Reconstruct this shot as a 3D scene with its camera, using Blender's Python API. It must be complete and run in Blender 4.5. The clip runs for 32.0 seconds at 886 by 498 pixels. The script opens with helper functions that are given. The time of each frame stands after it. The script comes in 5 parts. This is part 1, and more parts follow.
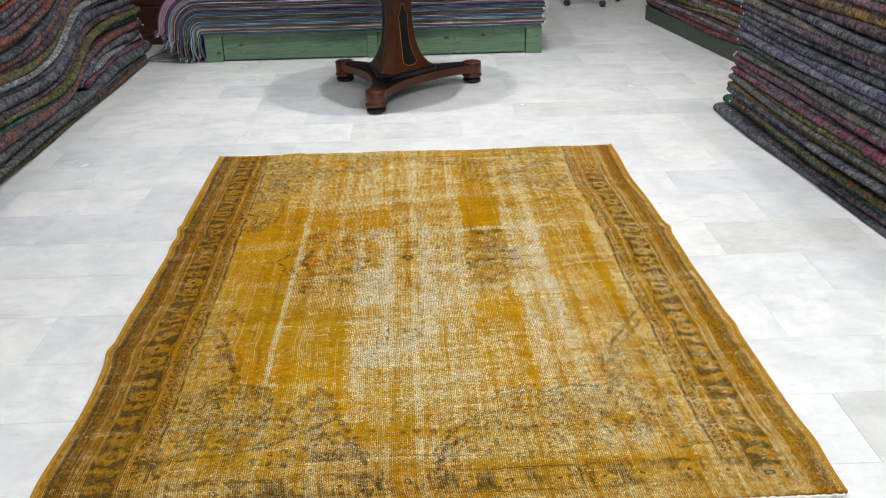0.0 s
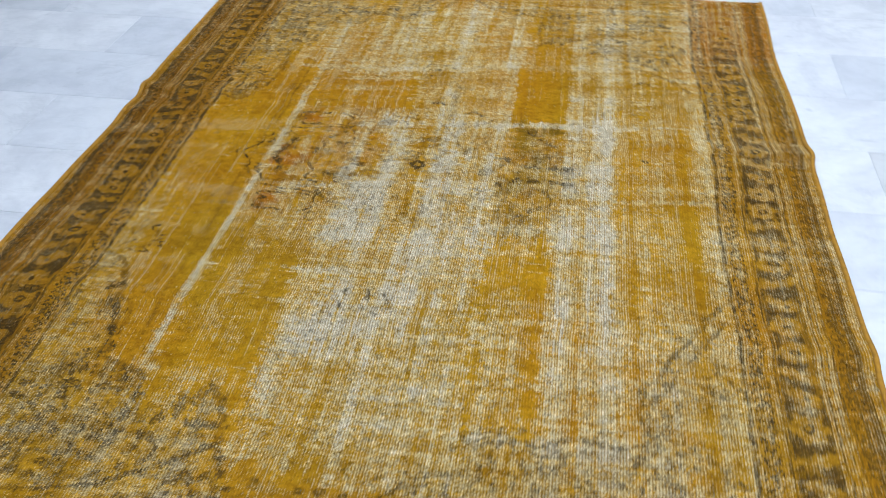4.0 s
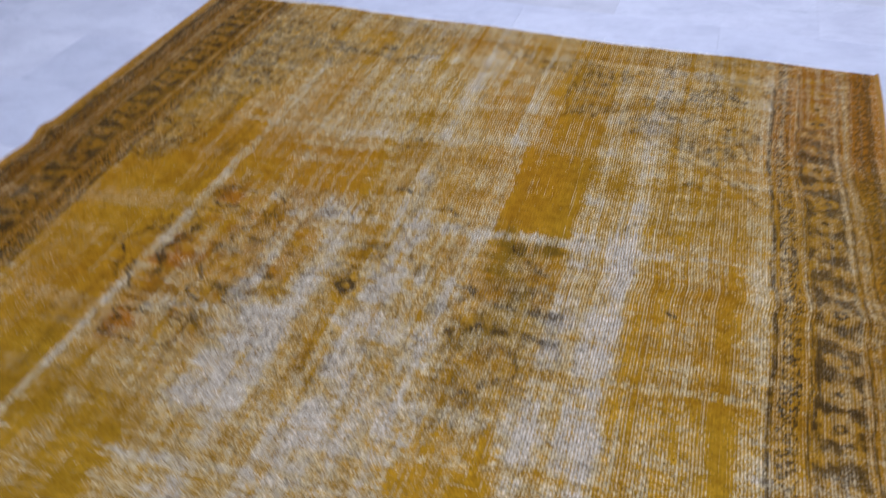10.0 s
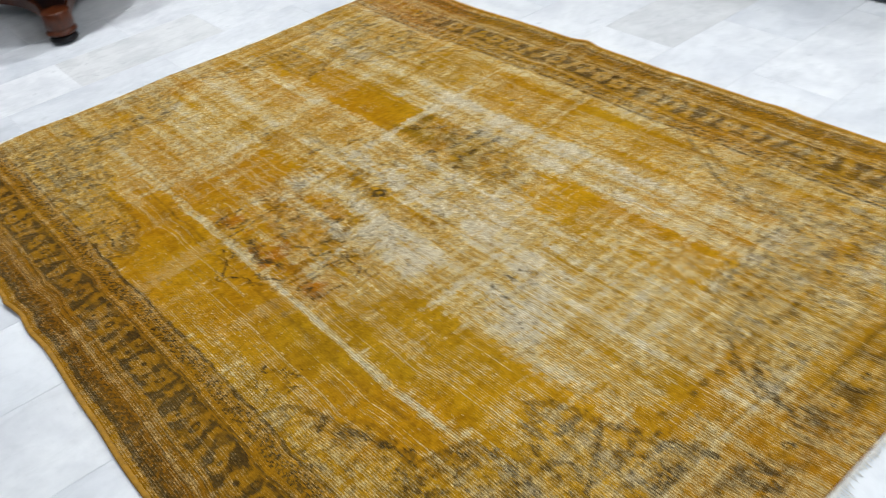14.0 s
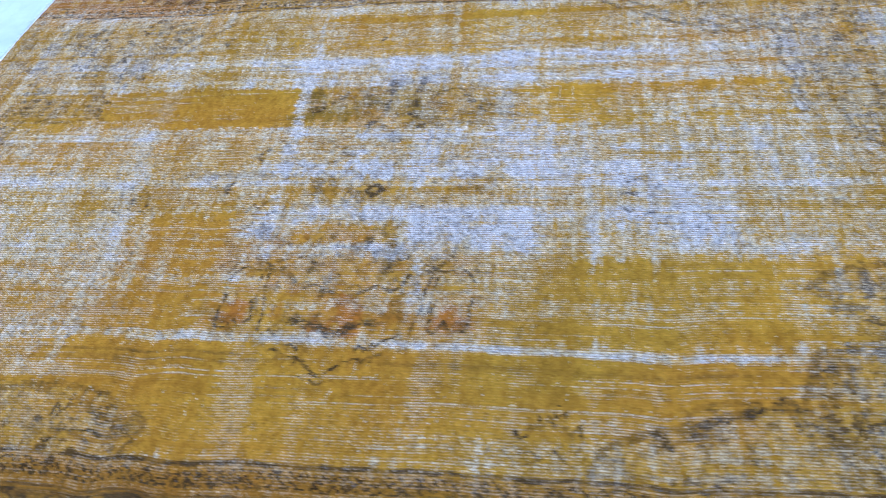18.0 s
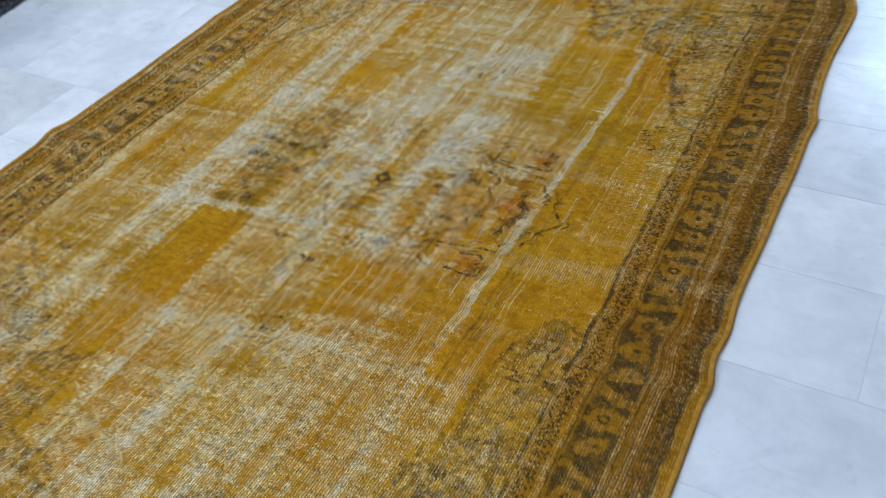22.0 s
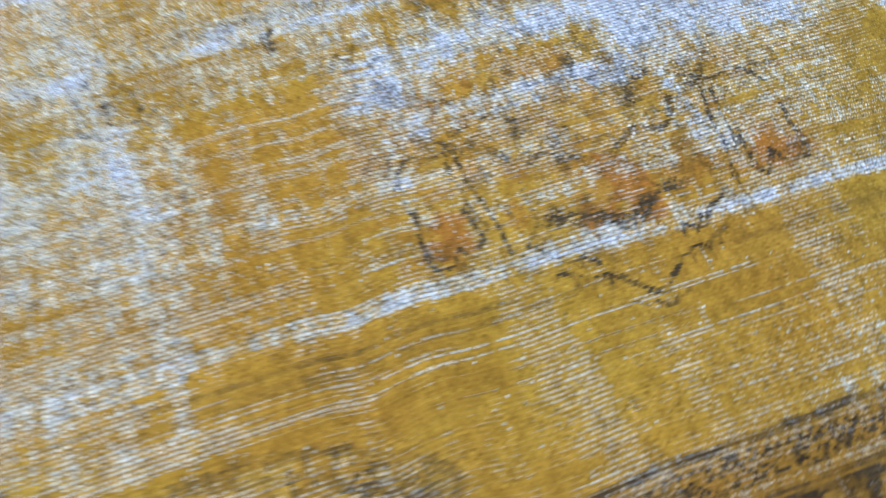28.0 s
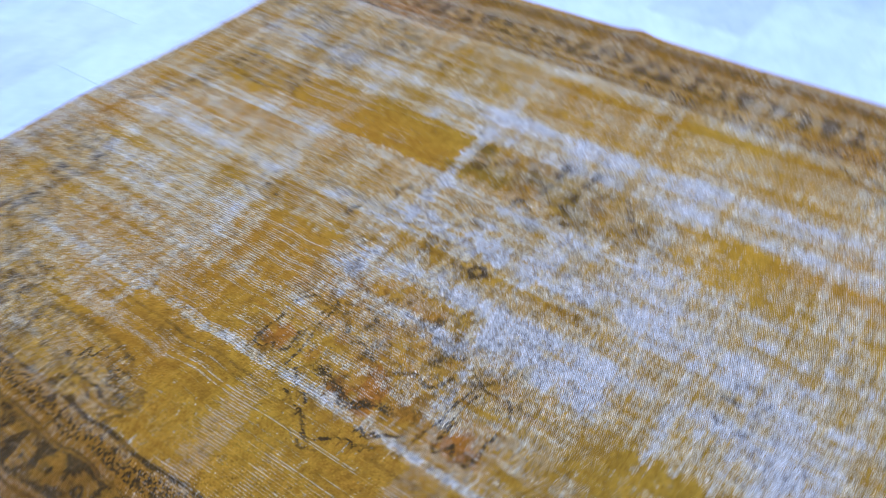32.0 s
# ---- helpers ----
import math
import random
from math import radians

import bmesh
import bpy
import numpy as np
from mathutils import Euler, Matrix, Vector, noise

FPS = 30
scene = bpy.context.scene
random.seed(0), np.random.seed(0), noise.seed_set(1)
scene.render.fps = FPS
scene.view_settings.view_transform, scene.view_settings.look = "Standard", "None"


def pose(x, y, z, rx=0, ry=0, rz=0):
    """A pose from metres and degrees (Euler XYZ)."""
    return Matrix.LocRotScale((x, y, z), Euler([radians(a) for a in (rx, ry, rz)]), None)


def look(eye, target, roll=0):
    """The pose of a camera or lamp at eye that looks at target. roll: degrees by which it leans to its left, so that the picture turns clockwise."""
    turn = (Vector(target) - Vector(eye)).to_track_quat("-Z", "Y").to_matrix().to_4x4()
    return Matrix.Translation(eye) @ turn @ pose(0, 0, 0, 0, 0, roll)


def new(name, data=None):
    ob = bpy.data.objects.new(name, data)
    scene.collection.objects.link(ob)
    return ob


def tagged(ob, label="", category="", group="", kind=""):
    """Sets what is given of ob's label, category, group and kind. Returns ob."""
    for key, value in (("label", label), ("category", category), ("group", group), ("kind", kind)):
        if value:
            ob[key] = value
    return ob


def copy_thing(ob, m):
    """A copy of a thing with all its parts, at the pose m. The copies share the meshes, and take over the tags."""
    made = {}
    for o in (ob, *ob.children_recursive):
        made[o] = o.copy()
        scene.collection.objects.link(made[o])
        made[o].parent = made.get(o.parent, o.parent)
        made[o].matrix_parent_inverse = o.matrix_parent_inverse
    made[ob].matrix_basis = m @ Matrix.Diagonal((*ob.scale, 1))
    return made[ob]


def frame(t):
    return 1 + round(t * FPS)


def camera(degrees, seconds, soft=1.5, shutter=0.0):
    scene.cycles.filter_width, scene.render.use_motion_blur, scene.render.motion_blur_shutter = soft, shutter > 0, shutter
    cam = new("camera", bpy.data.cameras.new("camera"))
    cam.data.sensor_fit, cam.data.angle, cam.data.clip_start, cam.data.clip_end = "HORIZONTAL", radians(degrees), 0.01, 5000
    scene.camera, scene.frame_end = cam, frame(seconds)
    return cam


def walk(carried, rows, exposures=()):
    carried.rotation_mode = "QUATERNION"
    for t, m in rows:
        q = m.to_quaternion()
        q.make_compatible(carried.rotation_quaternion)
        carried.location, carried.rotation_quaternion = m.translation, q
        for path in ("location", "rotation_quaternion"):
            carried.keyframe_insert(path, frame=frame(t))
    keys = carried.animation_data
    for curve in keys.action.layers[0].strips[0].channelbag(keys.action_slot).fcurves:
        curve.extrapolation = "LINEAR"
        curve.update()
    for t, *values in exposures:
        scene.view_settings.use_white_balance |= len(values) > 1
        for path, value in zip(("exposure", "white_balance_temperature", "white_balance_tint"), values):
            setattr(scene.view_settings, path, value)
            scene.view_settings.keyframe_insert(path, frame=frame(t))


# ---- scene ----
cam = camera(53.98, 32.0, soft=0.9, shutter=0.6)
walk(cam, [
    (0, pose(1.039, -1.601, 1.487, 64.40, 1.28, -1.86)),
    (0.5, pose(1.053, -1.583, 1.482, 62.88, 1.52, -1.38)),
    (1, pose(1.078, -1.496, 1.422, 59.54, 0.37, -0.93)),
    (1.5, pose(1.123, -1.411, 1.368, 56.19, 0.73, 0.03)),
    (2, pose(1.095, -1.265, 1.355, 52.77, 2.60, 0.13)),
    (2.5, pose(1.101, -1.038, 1.337, 52.93, 3.18, -2.23)),
    (3, pose(1.200, -0.884, 1.328, 52.01, 1.18, 4.03)),
    (3.5, pose(1.292, -0.715, 1.318, 51.48, 0.95, 6.01)),
    (5.5, pose(1.798, -0.202, 1.261, 50.53, -1.23, 28.16)),
    (6, pose(1.871, -0.083, 1.160, 42.55, -0.35, 30.25)),
    (6.5, pose(1.822, 0.112, 0.897, 36.08, -0.09, 30.91)),
    (7, pose(1.713, 0.149, 0.635, 37.32, 1.13, 30.53)),
    (7.5, pose(1.663, 0.195, 0.527, 41.88, 1.36, 29.43)),
    (8, pose(1.662, 0.243, 0.584, 46.09, 1.13, 27.93)),
    (8.5, pose(1.668, 0.261, 0.635, 51.57, 0.95, 27.24)),
    (9, pose(1.663, 0.269, 0.673, 54.92, 0.20, 25.42)),
    (9.5, pose(1.624, 0.274, 0.775, 53.52, -0.61, 21.99)),
    (10, pose(1.550, 0.250, 1.109, 51.93, 0.37, 17.75)),
    (10.5, pose(1.473, 0.186, 1.319, 51.36, 3.89, 11.99)),
    (11, pose(1.308, 0.165, 1.326, 52.52, 3.07, 1.68)),
    (11.5, pose(1.063, 0.050, 1.338, 52.77, 3.69, -8.61)),
    (12, pose(0.778, -0.045, 1.321, 51.18, 4.07, -15.72)),
    (12.5, pose(0.539, 0.004, 1.292, 49.54, 5.56, -25.94)),
    (13, pose(0.323, -0.032, 1.311, 50.95, 4.88, -33.44)),
    (13.5, pose(0.043, -0.188, 1.364, 51.23, 7.65, -35.48)),
    (14, pose(-0.093, -0.366, 1.355, 52.46, 6.37, -39.88)),
    (14.5, pose(-0.303, -0.465, 1.375, 54.26, 5.68, -45.43)),
    (16.5, pose(-0.480, 0.134, 1.256, 47.92, 8.55, -64.37)),
    (17, pose(-0.471, 0.377, 1.244, 46.02, 8.91, -70.26)),
    (17.5, pose(-0.415, 0.638, 1.229, 45.07, 7.57, -74.31)),
    (18, pose(-0.413, 0.894, 1.234, 45.11, 7.38, -81.24)),
    (18.5, pose(-0.386, 1.125, 1.231, 45.21, 6.24, -82.09)),
    (19, pose(-0.288, 1.371, 1.229, 45.04, 3.49, -83.33)),
    (19.5, pose(-0.253, 1.643, 1.233, 43.05, 3.53, -93.84)),
    (20, pose(-0.198, 1.912, 1.261, 40.78, 6.38, -103.29)),
    (20.5, pose(-0.058, 2.151, 1.278, 42.36, 7.34, -114.18)),
    (21, pose(-0.005, 2.417, 1.305, 42.20, 5.14, -134.70)),
    (21.5, pose(-0.066, 2.628, 1.334, 44.54, 5.33, -147.55)),
    (22, pose(-0.178, 2.883, 1.368, 48.30, 5.59, -150.96)),
    (22.5, pose(-0.202, 3.144, 1.394, 51.45, 7.11, -155.37)),
    (23, pose(-0.211, 3.368, 1.428, 52.90, 6.37, -157.33)),
    (23.5, pose(-0.240, 3.458, 1.465, 55.82, 4.03, -157.70)),
    (24, pose(-0.238, 3.481, 1.464, 56.36, 3.41, -156.87)),
    (24.5, pose(-0.227, 3.440, 1.426, 52.80, 3.77, -155.09)),
    (25, pose(-0.249, 3.217, 1.382, 51.94, 3.71, -148.83)),
    (25.5, pose(-0.275, 2.955, 1.369, 50.52, 2.95, -140.89)),
    (27.5, pose(0.045, 1.944, 1.009, 33.63, -0.63, -113.63)),
    (28, pose(0.130, 1.797, 0.897, 28.82, -0.04, -108.37)),
    (28.5, pose(0.183, 1.571, 0.739, 27.07, -3.03, -103.22)),
    (29, pose(0.242, 1.447, 0.565, 25.26, -7.82, -107.34)),
    (29.5, pose(0.294, 1.409, 0.477, 24.25, -10.70, -112.27)),
    (30, pose(0.320, 1.389, 0.473, 25.56, -12.57, -114.09)),
    (30.5, pose(0.306, 1.419, 0.618, 27.39, -10.01, -107.33)),
    (31, pose(0.210, 1.258, 0.857, 32.61, -1.66, -86.85)),
    (31.5, pose(0.005, 1.004, 1.104, 39.35, 2.70, -70.00)),
    (32, pose(-0.074, 0.675, 1.237, 47.75, 1.64, -52.82)),
], exposures=(
    (0, -0.05, 6600, 8), (1, -0.08, 6500, 8), (2, -0.2, 6450, 8), (3, -0.2, 5500, 8), (3.5, -0.2, 5450, 9), (5.5, -0.3, 5500, 12), (6, -0.42, 5050, 19), (7, -0.08, 4150, 32), (8, 0.46, 3980, 33), (9, 0.20, 3950, 29), (9.6, -0.3, 4800, 25),
    (10.2, -0.65, 5400, 26), (10.7, -0.35, 6200, 15), (12.5, -0.22, 6300, 8), (14.5, -0.15, 6000, 9), (16.5, -0.08, 5000, 12), (17.2, -0.02, 4180, 22), (18, 0.0, 3950, 28), (18.5, -0.35, 4150, 27), (19, -0.6, 4300, 28), (20, -0.56, 3900, 26),
    (21, -0.4, 4500, 18), (22, -0.5, 5300, 8), (22.6, -0.5, 5600, 6), (24, -0.42, 6550, 9), (25.5, -0.45, 6600, 14), (27.5, 0.02, 3900, 19), (29, 0.44, 3900, 27), (30, 0.55, 3900, 28),
    (31, 0.44, 3950, 22), (31.5, 0.1, 4000, 27), (32, -0.2, 4050, 29)))

# ---- world and light ----
world = bpy.data.worlds.new("world")
scene.world = world
world.use_nodes = True
world.node_tree.nodes["Background"].inputs[0].default_value = (0.80, 0.90, 1.0, 1)
world.node_tree.nodes["Background"].inputs[1].default_value = 0.3

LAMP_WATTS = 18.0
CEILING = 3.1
# unseen lamps: first two set from the table's shadows, the rest added for brightness
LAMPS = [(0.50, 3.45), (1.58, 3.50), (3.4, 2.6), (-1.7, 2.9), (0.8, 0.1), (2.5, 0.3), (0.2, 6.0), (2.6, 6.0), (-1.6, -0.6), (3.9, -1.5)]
# power shares tuned to balance brightness across the room
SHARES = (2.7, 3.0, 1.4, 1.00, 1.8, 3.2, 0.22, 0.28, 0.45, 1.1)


# ---- node helpers and materials ----
def nodes_of(name):
    m = bpy.data.materials.new(name)
    m.use_nodes = True
    t = m.node_tree
    return m, t, t.nodes["Principled BSDF"]


def add(t, kind, **values):
    n = t.nodes.new(kind)
    for key, value in values.items():
        if key in n.inputs:
            n.inputs[key].default_value = value
    return n


def maths(t, op, a, b=None, c=None):
    n = t.nodes.new("ShaderNodeMath")
    n.operation = op
    for i, v in enumerate((a, b, c)):
        if v is None:
            continue
        if isinstance(v, (int, float)):
            n.inputs[i].default_value = v
        else:
            t.links.new(v, n.inputs[i])
    return n.outputs[0]


def mixed(t, fac, a, b, blend="MIX"):
    n = t.nodes.new("ShaderNodeMix")
    n.data_type, n.blend_type = "RGBA", blend
    for sock, v in ((n.inputs[0], fac), (n.inputs[6], a), (n.inputs[7], b)):
        if isinstance(v, tuple):
            sock.default_value = (*v, 1)
        elif isinstance(v, (int, float)):
            sock.default_value = v
        else:
            t.links.new(v, sock)
    return n.outputs[2]


def noise_of(t, scale, detail=4.0, vec=None, rough=0.55, distort=0.0):
    n = add(t, "ShaderNodeTexNoise", Scale=scale, Detail=detail, Roughness=rough, Distortion=distort)
    if vec is not None:
        t.links.new(vec, n.inputs["Vector"])
    return n.outputs["Fac"]


def ramp(t, fac, lo, hi):
    n = add(t, "ShaderNodeMapRange")
    n.inputs[1].default_value, n.inputs[2].default_value = lo, hi
    t.links.new(fac, n.inputs[0])
    return n.outputs[0]


def world_coords(t, scale=(1, 1, 1)):
    c = t.nodes.new("ShaderNodeNewGeometry")
    m = t.nodes.new("ShaderNodeMapping")
    m.inputs["Scale"].default_value = scale
    t.links.new(c.outputs["Position"], m.inputs[0])
    return m.outputs[0]


def bump(t, b, height, strength, distance):
    n = add(t, "ShaderNodeBump", Strength=strength, Distance=distance)
    t.links.new(height, n.inputs["Height"])
    t.links.new(n.outputs[0], b.inputs["Normal"])


def marble(name, light, dark, vein):
    m, t, b = nodes_of(name)
    info = t.nodes.new("ShaderNodeObjectInfo")
    shift = t.nodes.new("ShaderNodeVectorMath")
    shift.operation = "MULTIPLY_ADD"
    g = t.nodes.new("ShaderNodeNewGeometry")
    t.links.new(info.outputs["Random"], shift.inputs[0])
    shift.inputs[1].default_value = (37.0, 51.0, 13.0)
    t.links.new(g.outputs["Position"], shift.inputs[2])
    v = shift.outputs[0]
    cloud = noise_of(t, 4.5, 6, v, 0.62, 0.5)
    col = mixed(t, ramp(t, cloud, 0.42, 0.66), light, dark)
    tone = mixed(t, info.outputs["Random"], (0.842, 0.855, 0.877), (1.0, 0.995, 0.985))
    col = mixed(t, 1.0, col, tone, "MULTIPLY")
    streak = t.nodes.new("ShaderNodeMapping")
    streak.inputs["Scale"].default_value = (1.0, 2.6, 1.0)
    t.links.new(v, streak.inputs[0])
    wisp = ramp(t, noise_of(t, 9.0, 6, streak.outputs[0], 0.7, 0.8), 0.50, 0.72)
    col = mixed(t, maths(t, "MULTIPLY", wisp, 0.30), col, vein)
    vn = maths(t, "ABSOLUTE", maths(t, "SUBTRACT", noise_of(t, 2.1, 8, v, 0.68, 1.4), 0.5))
    line = ramp(t, vn, 0.018, 0.0)
    gate = ramp(t, noise_of(t, 2.6, 2, v), 0.50, 0.66)
    col = mixed(t, maths(t, "MULTIPLY", maths(t, "MULTIPLY", line, gate), 0.22), col, vein)
    dash_at = t.nodes.new("ShaderNodeMapping")
    dash_at.inputs["Scale"].default_value = (7.0, 34.0, 1.0)
    t.links.new(v, dash_at.inputs[0])
    dash = maths(t, "MULTIPLY", ramp(t, noise_of(t, 1.0, 5, dash_at.outputs[0], 0.7, 0.4), 0.60, 0.70), ramp(t, noise_of(t, 5.0, 3, v), 0.47, 0.60))
    col = mixed(t, maths(t, "MULTIPLY", dash, 0.42), col, vein)
    speck = ramp(t, noise_of(t, 26, 3, v, 0.6), 0.66, 0.74)
    col = mixed(t, maths(t, "MULTIPLY", speck, 0.40), col, vein)
    curd = ramp(t, noise_of(t, 17, 5, v, 0.65, 0.6), 0.40, 0.66)
    col = mixed(t, maths(t, "MULTIPLY", curd, 0.14), col, vein)
    t.links.new(col, b.inputs["Base Color"])
    t.links.new(maths(t, "MULTIPLY_ADD", cloud, 0.16, 0.16), b.inputs["Roughness"])
    b.inputs["IOR"].default_value = 1.48
    bump(t, b, noise_of(t, 3.0, 3, v), 0.05, 0.01)
    return m


def plain(name, col, rough=0.6, var=0.12, scale=14.0, metal=0.0, relief=0.12):
    m, t, b = nodes_of(name)
    v = world_coords(t)
    n = noise_of(t, scale, 5, v)
    n2 = noise_of(t, scale * 7, 3, v)
    f = maths(t, "ADD", maths(t, "MULTIPLY", n, 0.7), maths(t, "MULTIPLY", n2, 0.3))
    lo = tuple(c * (1 - 2 * var) for c in col)
    hi = tuple(min(1, c * (1 + 2 * var)) for c in col)
    t.links.new(mixed(t, ramp(t, f, 0.25, 0.75), lo, hi), b.inputs["Base Color"])
    b.inputs["Roughness"].default_value, b.inputs["Metallic"].default_value = rough, metal
    bump(t, b, n2, relief, 0.002)
    return m


def wood(name, lo, hi, scale, rough, knots=0.0, axis=(1, 1, 1), coat=0.0):
    m, t, b = nodes_of(name)
    v = world_coords(t, axis)
    n = noise_of(t, scale, 6, v, 0.6, 1.2)
    rings = maths(t, "FRACT", maths(t, "MULTIPLY", n, 7.0))
    fine = noise_of(t, scale * 9, 4, v)
    f = maths(t, "ADD", maths(t, "MULTIPLY", rings, 0.55), maths(t, "MULTIPLY", fine, 0.45))
    col = mixed(t, f, lo, hi)
    if knots:
        vo = add(t, "ShaderNodeTexVoronoi", Scale=5.5)
        t.links.new(world_coords(t, (0.8, 1, 1.6)), vo.inputs["Vector"])
        spot = ramp(t, vo.outputs["Distance"], 0.11, 0.06)
        col = mixed(t, maths(t, "MULTIPLY", spot, knots), col, tuple(c * 0.22 for c in lo))
    t.links.new(col, b.inputs["Base Color"])
    b.inputs["Roughness"].default_value = rough
    b.inputs["Coat Weight"].default_value = coat
    b.inputs["Coat Roughness"].default_value = 0.12
    bump(t, b, f, 0.15, 0.002)
    return m


def textile(name, base, second, scale=26.0, contrast=0.6):
    """Patterned hand-woven pile: two dyes broken up in knots, with pale worn flecks and crease shade painted in."""
    m, t, b = nodes_of(name)
    v = world_coords(t)
    vo = add(t, "ShaderNodeTexVoronoi", Scale=scale)
    t.links.new(v, vo.inputs["Vector"])
    big = ramp(t, noise_of(t, scale * 0.35, 3, v, 0.6, 0.8), 0.42, 0.58)
    sep = t.nodes.new("ShaderNodeSeparateColor")
    t.links.new(vo.outputs["Color"], sep.inputs[0])
    pick = ramp(t, maths(t, "ADD", maths(t, "MULTIPLY", big, contrast), maths(t, "MULTIPLY", sep.outputs[0], 0.6)), 0.35, 0.75)
    col = mixed(t, pick, base, second)
    fleck = ramp(t, maths(t, "ADD", maths(t, "MULTIPLY", noise_of(t, 95, 3, v, 0.75), 0.75), maths(t, "MULTIPLY", noise_of(t, 9, 3, v), 0.25)), 0.54, 0.62)
    pale = tuple(min(1, 0.10 + 0.7 * (p + q) / 2) for p, q in zip(base, second))
    col = mixed(t, maths(t, "MULTIPLY", fleck, 0.70), col, pale)
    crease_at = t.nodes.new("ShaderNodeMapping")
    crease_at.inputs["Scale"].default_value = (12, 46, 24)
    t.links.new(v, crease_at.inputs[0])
    # shade of small creases, multiplied into the colour and also used as bump
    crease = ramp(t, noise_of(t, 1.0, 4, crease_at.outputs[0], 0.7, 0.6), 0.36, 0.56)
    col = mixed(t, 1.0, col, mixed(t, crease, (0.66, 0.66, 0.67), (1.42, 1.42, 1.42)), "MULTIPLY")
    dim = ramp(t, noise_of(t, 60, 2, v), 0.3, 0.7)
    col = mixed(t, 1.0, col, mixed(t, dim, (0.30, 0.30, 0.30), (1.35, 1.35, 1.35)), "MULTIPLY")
    # short pale dashes of bare warp
    dash_at = t.nodes.new("ShaderNodeMapping")
    dash_at.inputs["Scale"].default_value = (60, 230, 200)
    t.links.new(v, dash_at.inputs[0])
    dash = maths(t, "MULTIPLY", ramp(t, noise_of(t, 1.0, 2, dash_at.outputs[0], 0.6), 0.60, 0.68), ramp(t, noise_of(t, 7, 3, v), 0.48, 0.62))
    col = mixed(t, maths(t, "MULTIPLY", dash, 0.9), col, (0.40, 0.39, 0.37))
    t.links.new(col, b.inputs["Base Color"])
    b.inputs["Roughness"].default_value = 0.95
    b.inputs["Specular IOR Level"].default_value = 0.15
    bump(t, b, maths(t, "ADD", noise_of(t, 170, 3, v, 0.7), crease), 0.9, 0.006)
    return m


MARBLE = marble("white_marble", (0.710, 0.724, 0.738), (0.588, 0.603, 0.632), (0.42, 0.44, 0.46))
MARBLE_GREY = marble("grey_marble", (0.62, 0.63, 0.635), (0.52, 0.53, 0.54), (0.34, 0.355, 0.37))
JOINT = plain("grey_grout", (0.50, 0.51, 0.52), 0.6)
WALL = plain("beige_plaster", (0.36, 0.34, 0.30), 0.85, 0.06, 4)
PLASTER = plain("white_plaster", (0.56, 0.56, 0.55), 0.85, 0.04, 4)
GREEN = wood("green_stained_pine", (0.026, 0.080, 0.052), (0.135, 0.208, 0.120), 2.6, 0.45, 0.95, (0.5, 0.5, 7))
GREEN_DARK = wood("dark_green_board", (0.022, 0.034, 0.022), (0.038, 0.056, 0.034), 3.0, 0.5, 0.3, (3, 0.5, 6))
MAHOGANY = wood("polished_mahogany", (0.026, 0.0058, 0.0018), (0.100, 0.023, 0.0045), 5.0, 0.30, 0, (4, 4, 0.6), 0.10)
MAHOGANY.node_tree.nodes["Principled BSDF"].inputs["Specular IOR Level"].default_value = 0.3
EBONY = plain("black_lacquer", (0.005, 0.004, 0.005), 0.28, 0.2, 20, 0, 0.02)
EBONY.node_tree.nodes["Principled BSDF"].inputs["Specular IOR Level"].default_value = 0.3
INLAY = plain("pale_wood_inlay", (0.36, 0.16, 0.05), 0.35)
WHITE_YARN = plain("white_cotton", (0.72, 0.69, 0.62), 0.95, 0.1, 90, 0, 0.8)
CORD = plain("ochre_wool_cord", (0.34, 0.170, 0.008), 0.95, 0.25, 60, 0, 0.9)
CABLE = plain("grey_cable", (0.45, 0.44, 0.42), 0.5)
RUBBER = plain("black_rubber", (0.015, 0.015, 0.016), 0.5)
DARKWOOD = wood("dark_walnut", (0.020, 0.008, 0.005), (0.060, 0.022, 0.012), 4.0, 0.3, 0, (1, 1, 5), 0.3)
PANEL = plain("white_metal", (0.8, 0.8, 0.8), 0.4, 0.02)
GLOW, _, gb = nodes_of("lit_diffuser")
gb.inputs["Base Color"].default_value = (0.9, 0.9, 0.9, 1)
gb.inputs["Emission Color"].default_value = (0.93, 0.97, 1.0, 1)
gb.inputs["Emission Strength"].default_value = 4.0


# ---- mesh helpers ----
def mesh_object(name, bm, material, parent=None, label="", smooth=False):
    me = bpy.data.meshes.new(name)
    bm.normal_update()
    bm.to_mesh(me)
    bm.free()
    me.materials.append(material)
    if smooth:
        me.polygons.foreach_set("use_smooth", np.ones(len(me.polygons), bool))
    o = new(name, me)
    if parent is not None:
        o.parent = parent
    if label:
        o["label"] = label
    return o


def part(name, bm, material, parent, label="", smooth=False):
    return mesh_object(name, bm, material, parent, label, smooth)


def thing(name, x=0, y=0, z=0, rz=0, label="", category="", group=""):
    o = new(name)
    o.matrix_world = pose(x, y, z, 0, 0, rz)
    return tagged(o, label, category, group)


def block(x0, x1, y0, y1, z0, z1, bevel=0.0, bm=None):
    bm = bm or bmesh.new()
    r = bmesh.ops.create_cube(bm, size=1)
    bmesh.ops.transform(bm, verts=r["verts"], matrix=Matrix.Translation(((x0 + x1) / 2, (y0 + y1) / 2, (z0 + z1) / 2))
                        @ Matrix.Diagonal((x1 - x0, y1 - y0, z1 - z0, 1)))
    if bevel:
        edges = list({e for v in r["verts"] for e in v.link_edges})
        bmesh.ops.bevel(bm, geom=edges, offset=bevel, segments=2, affect="EDGES", profile=0.6)
    return bm


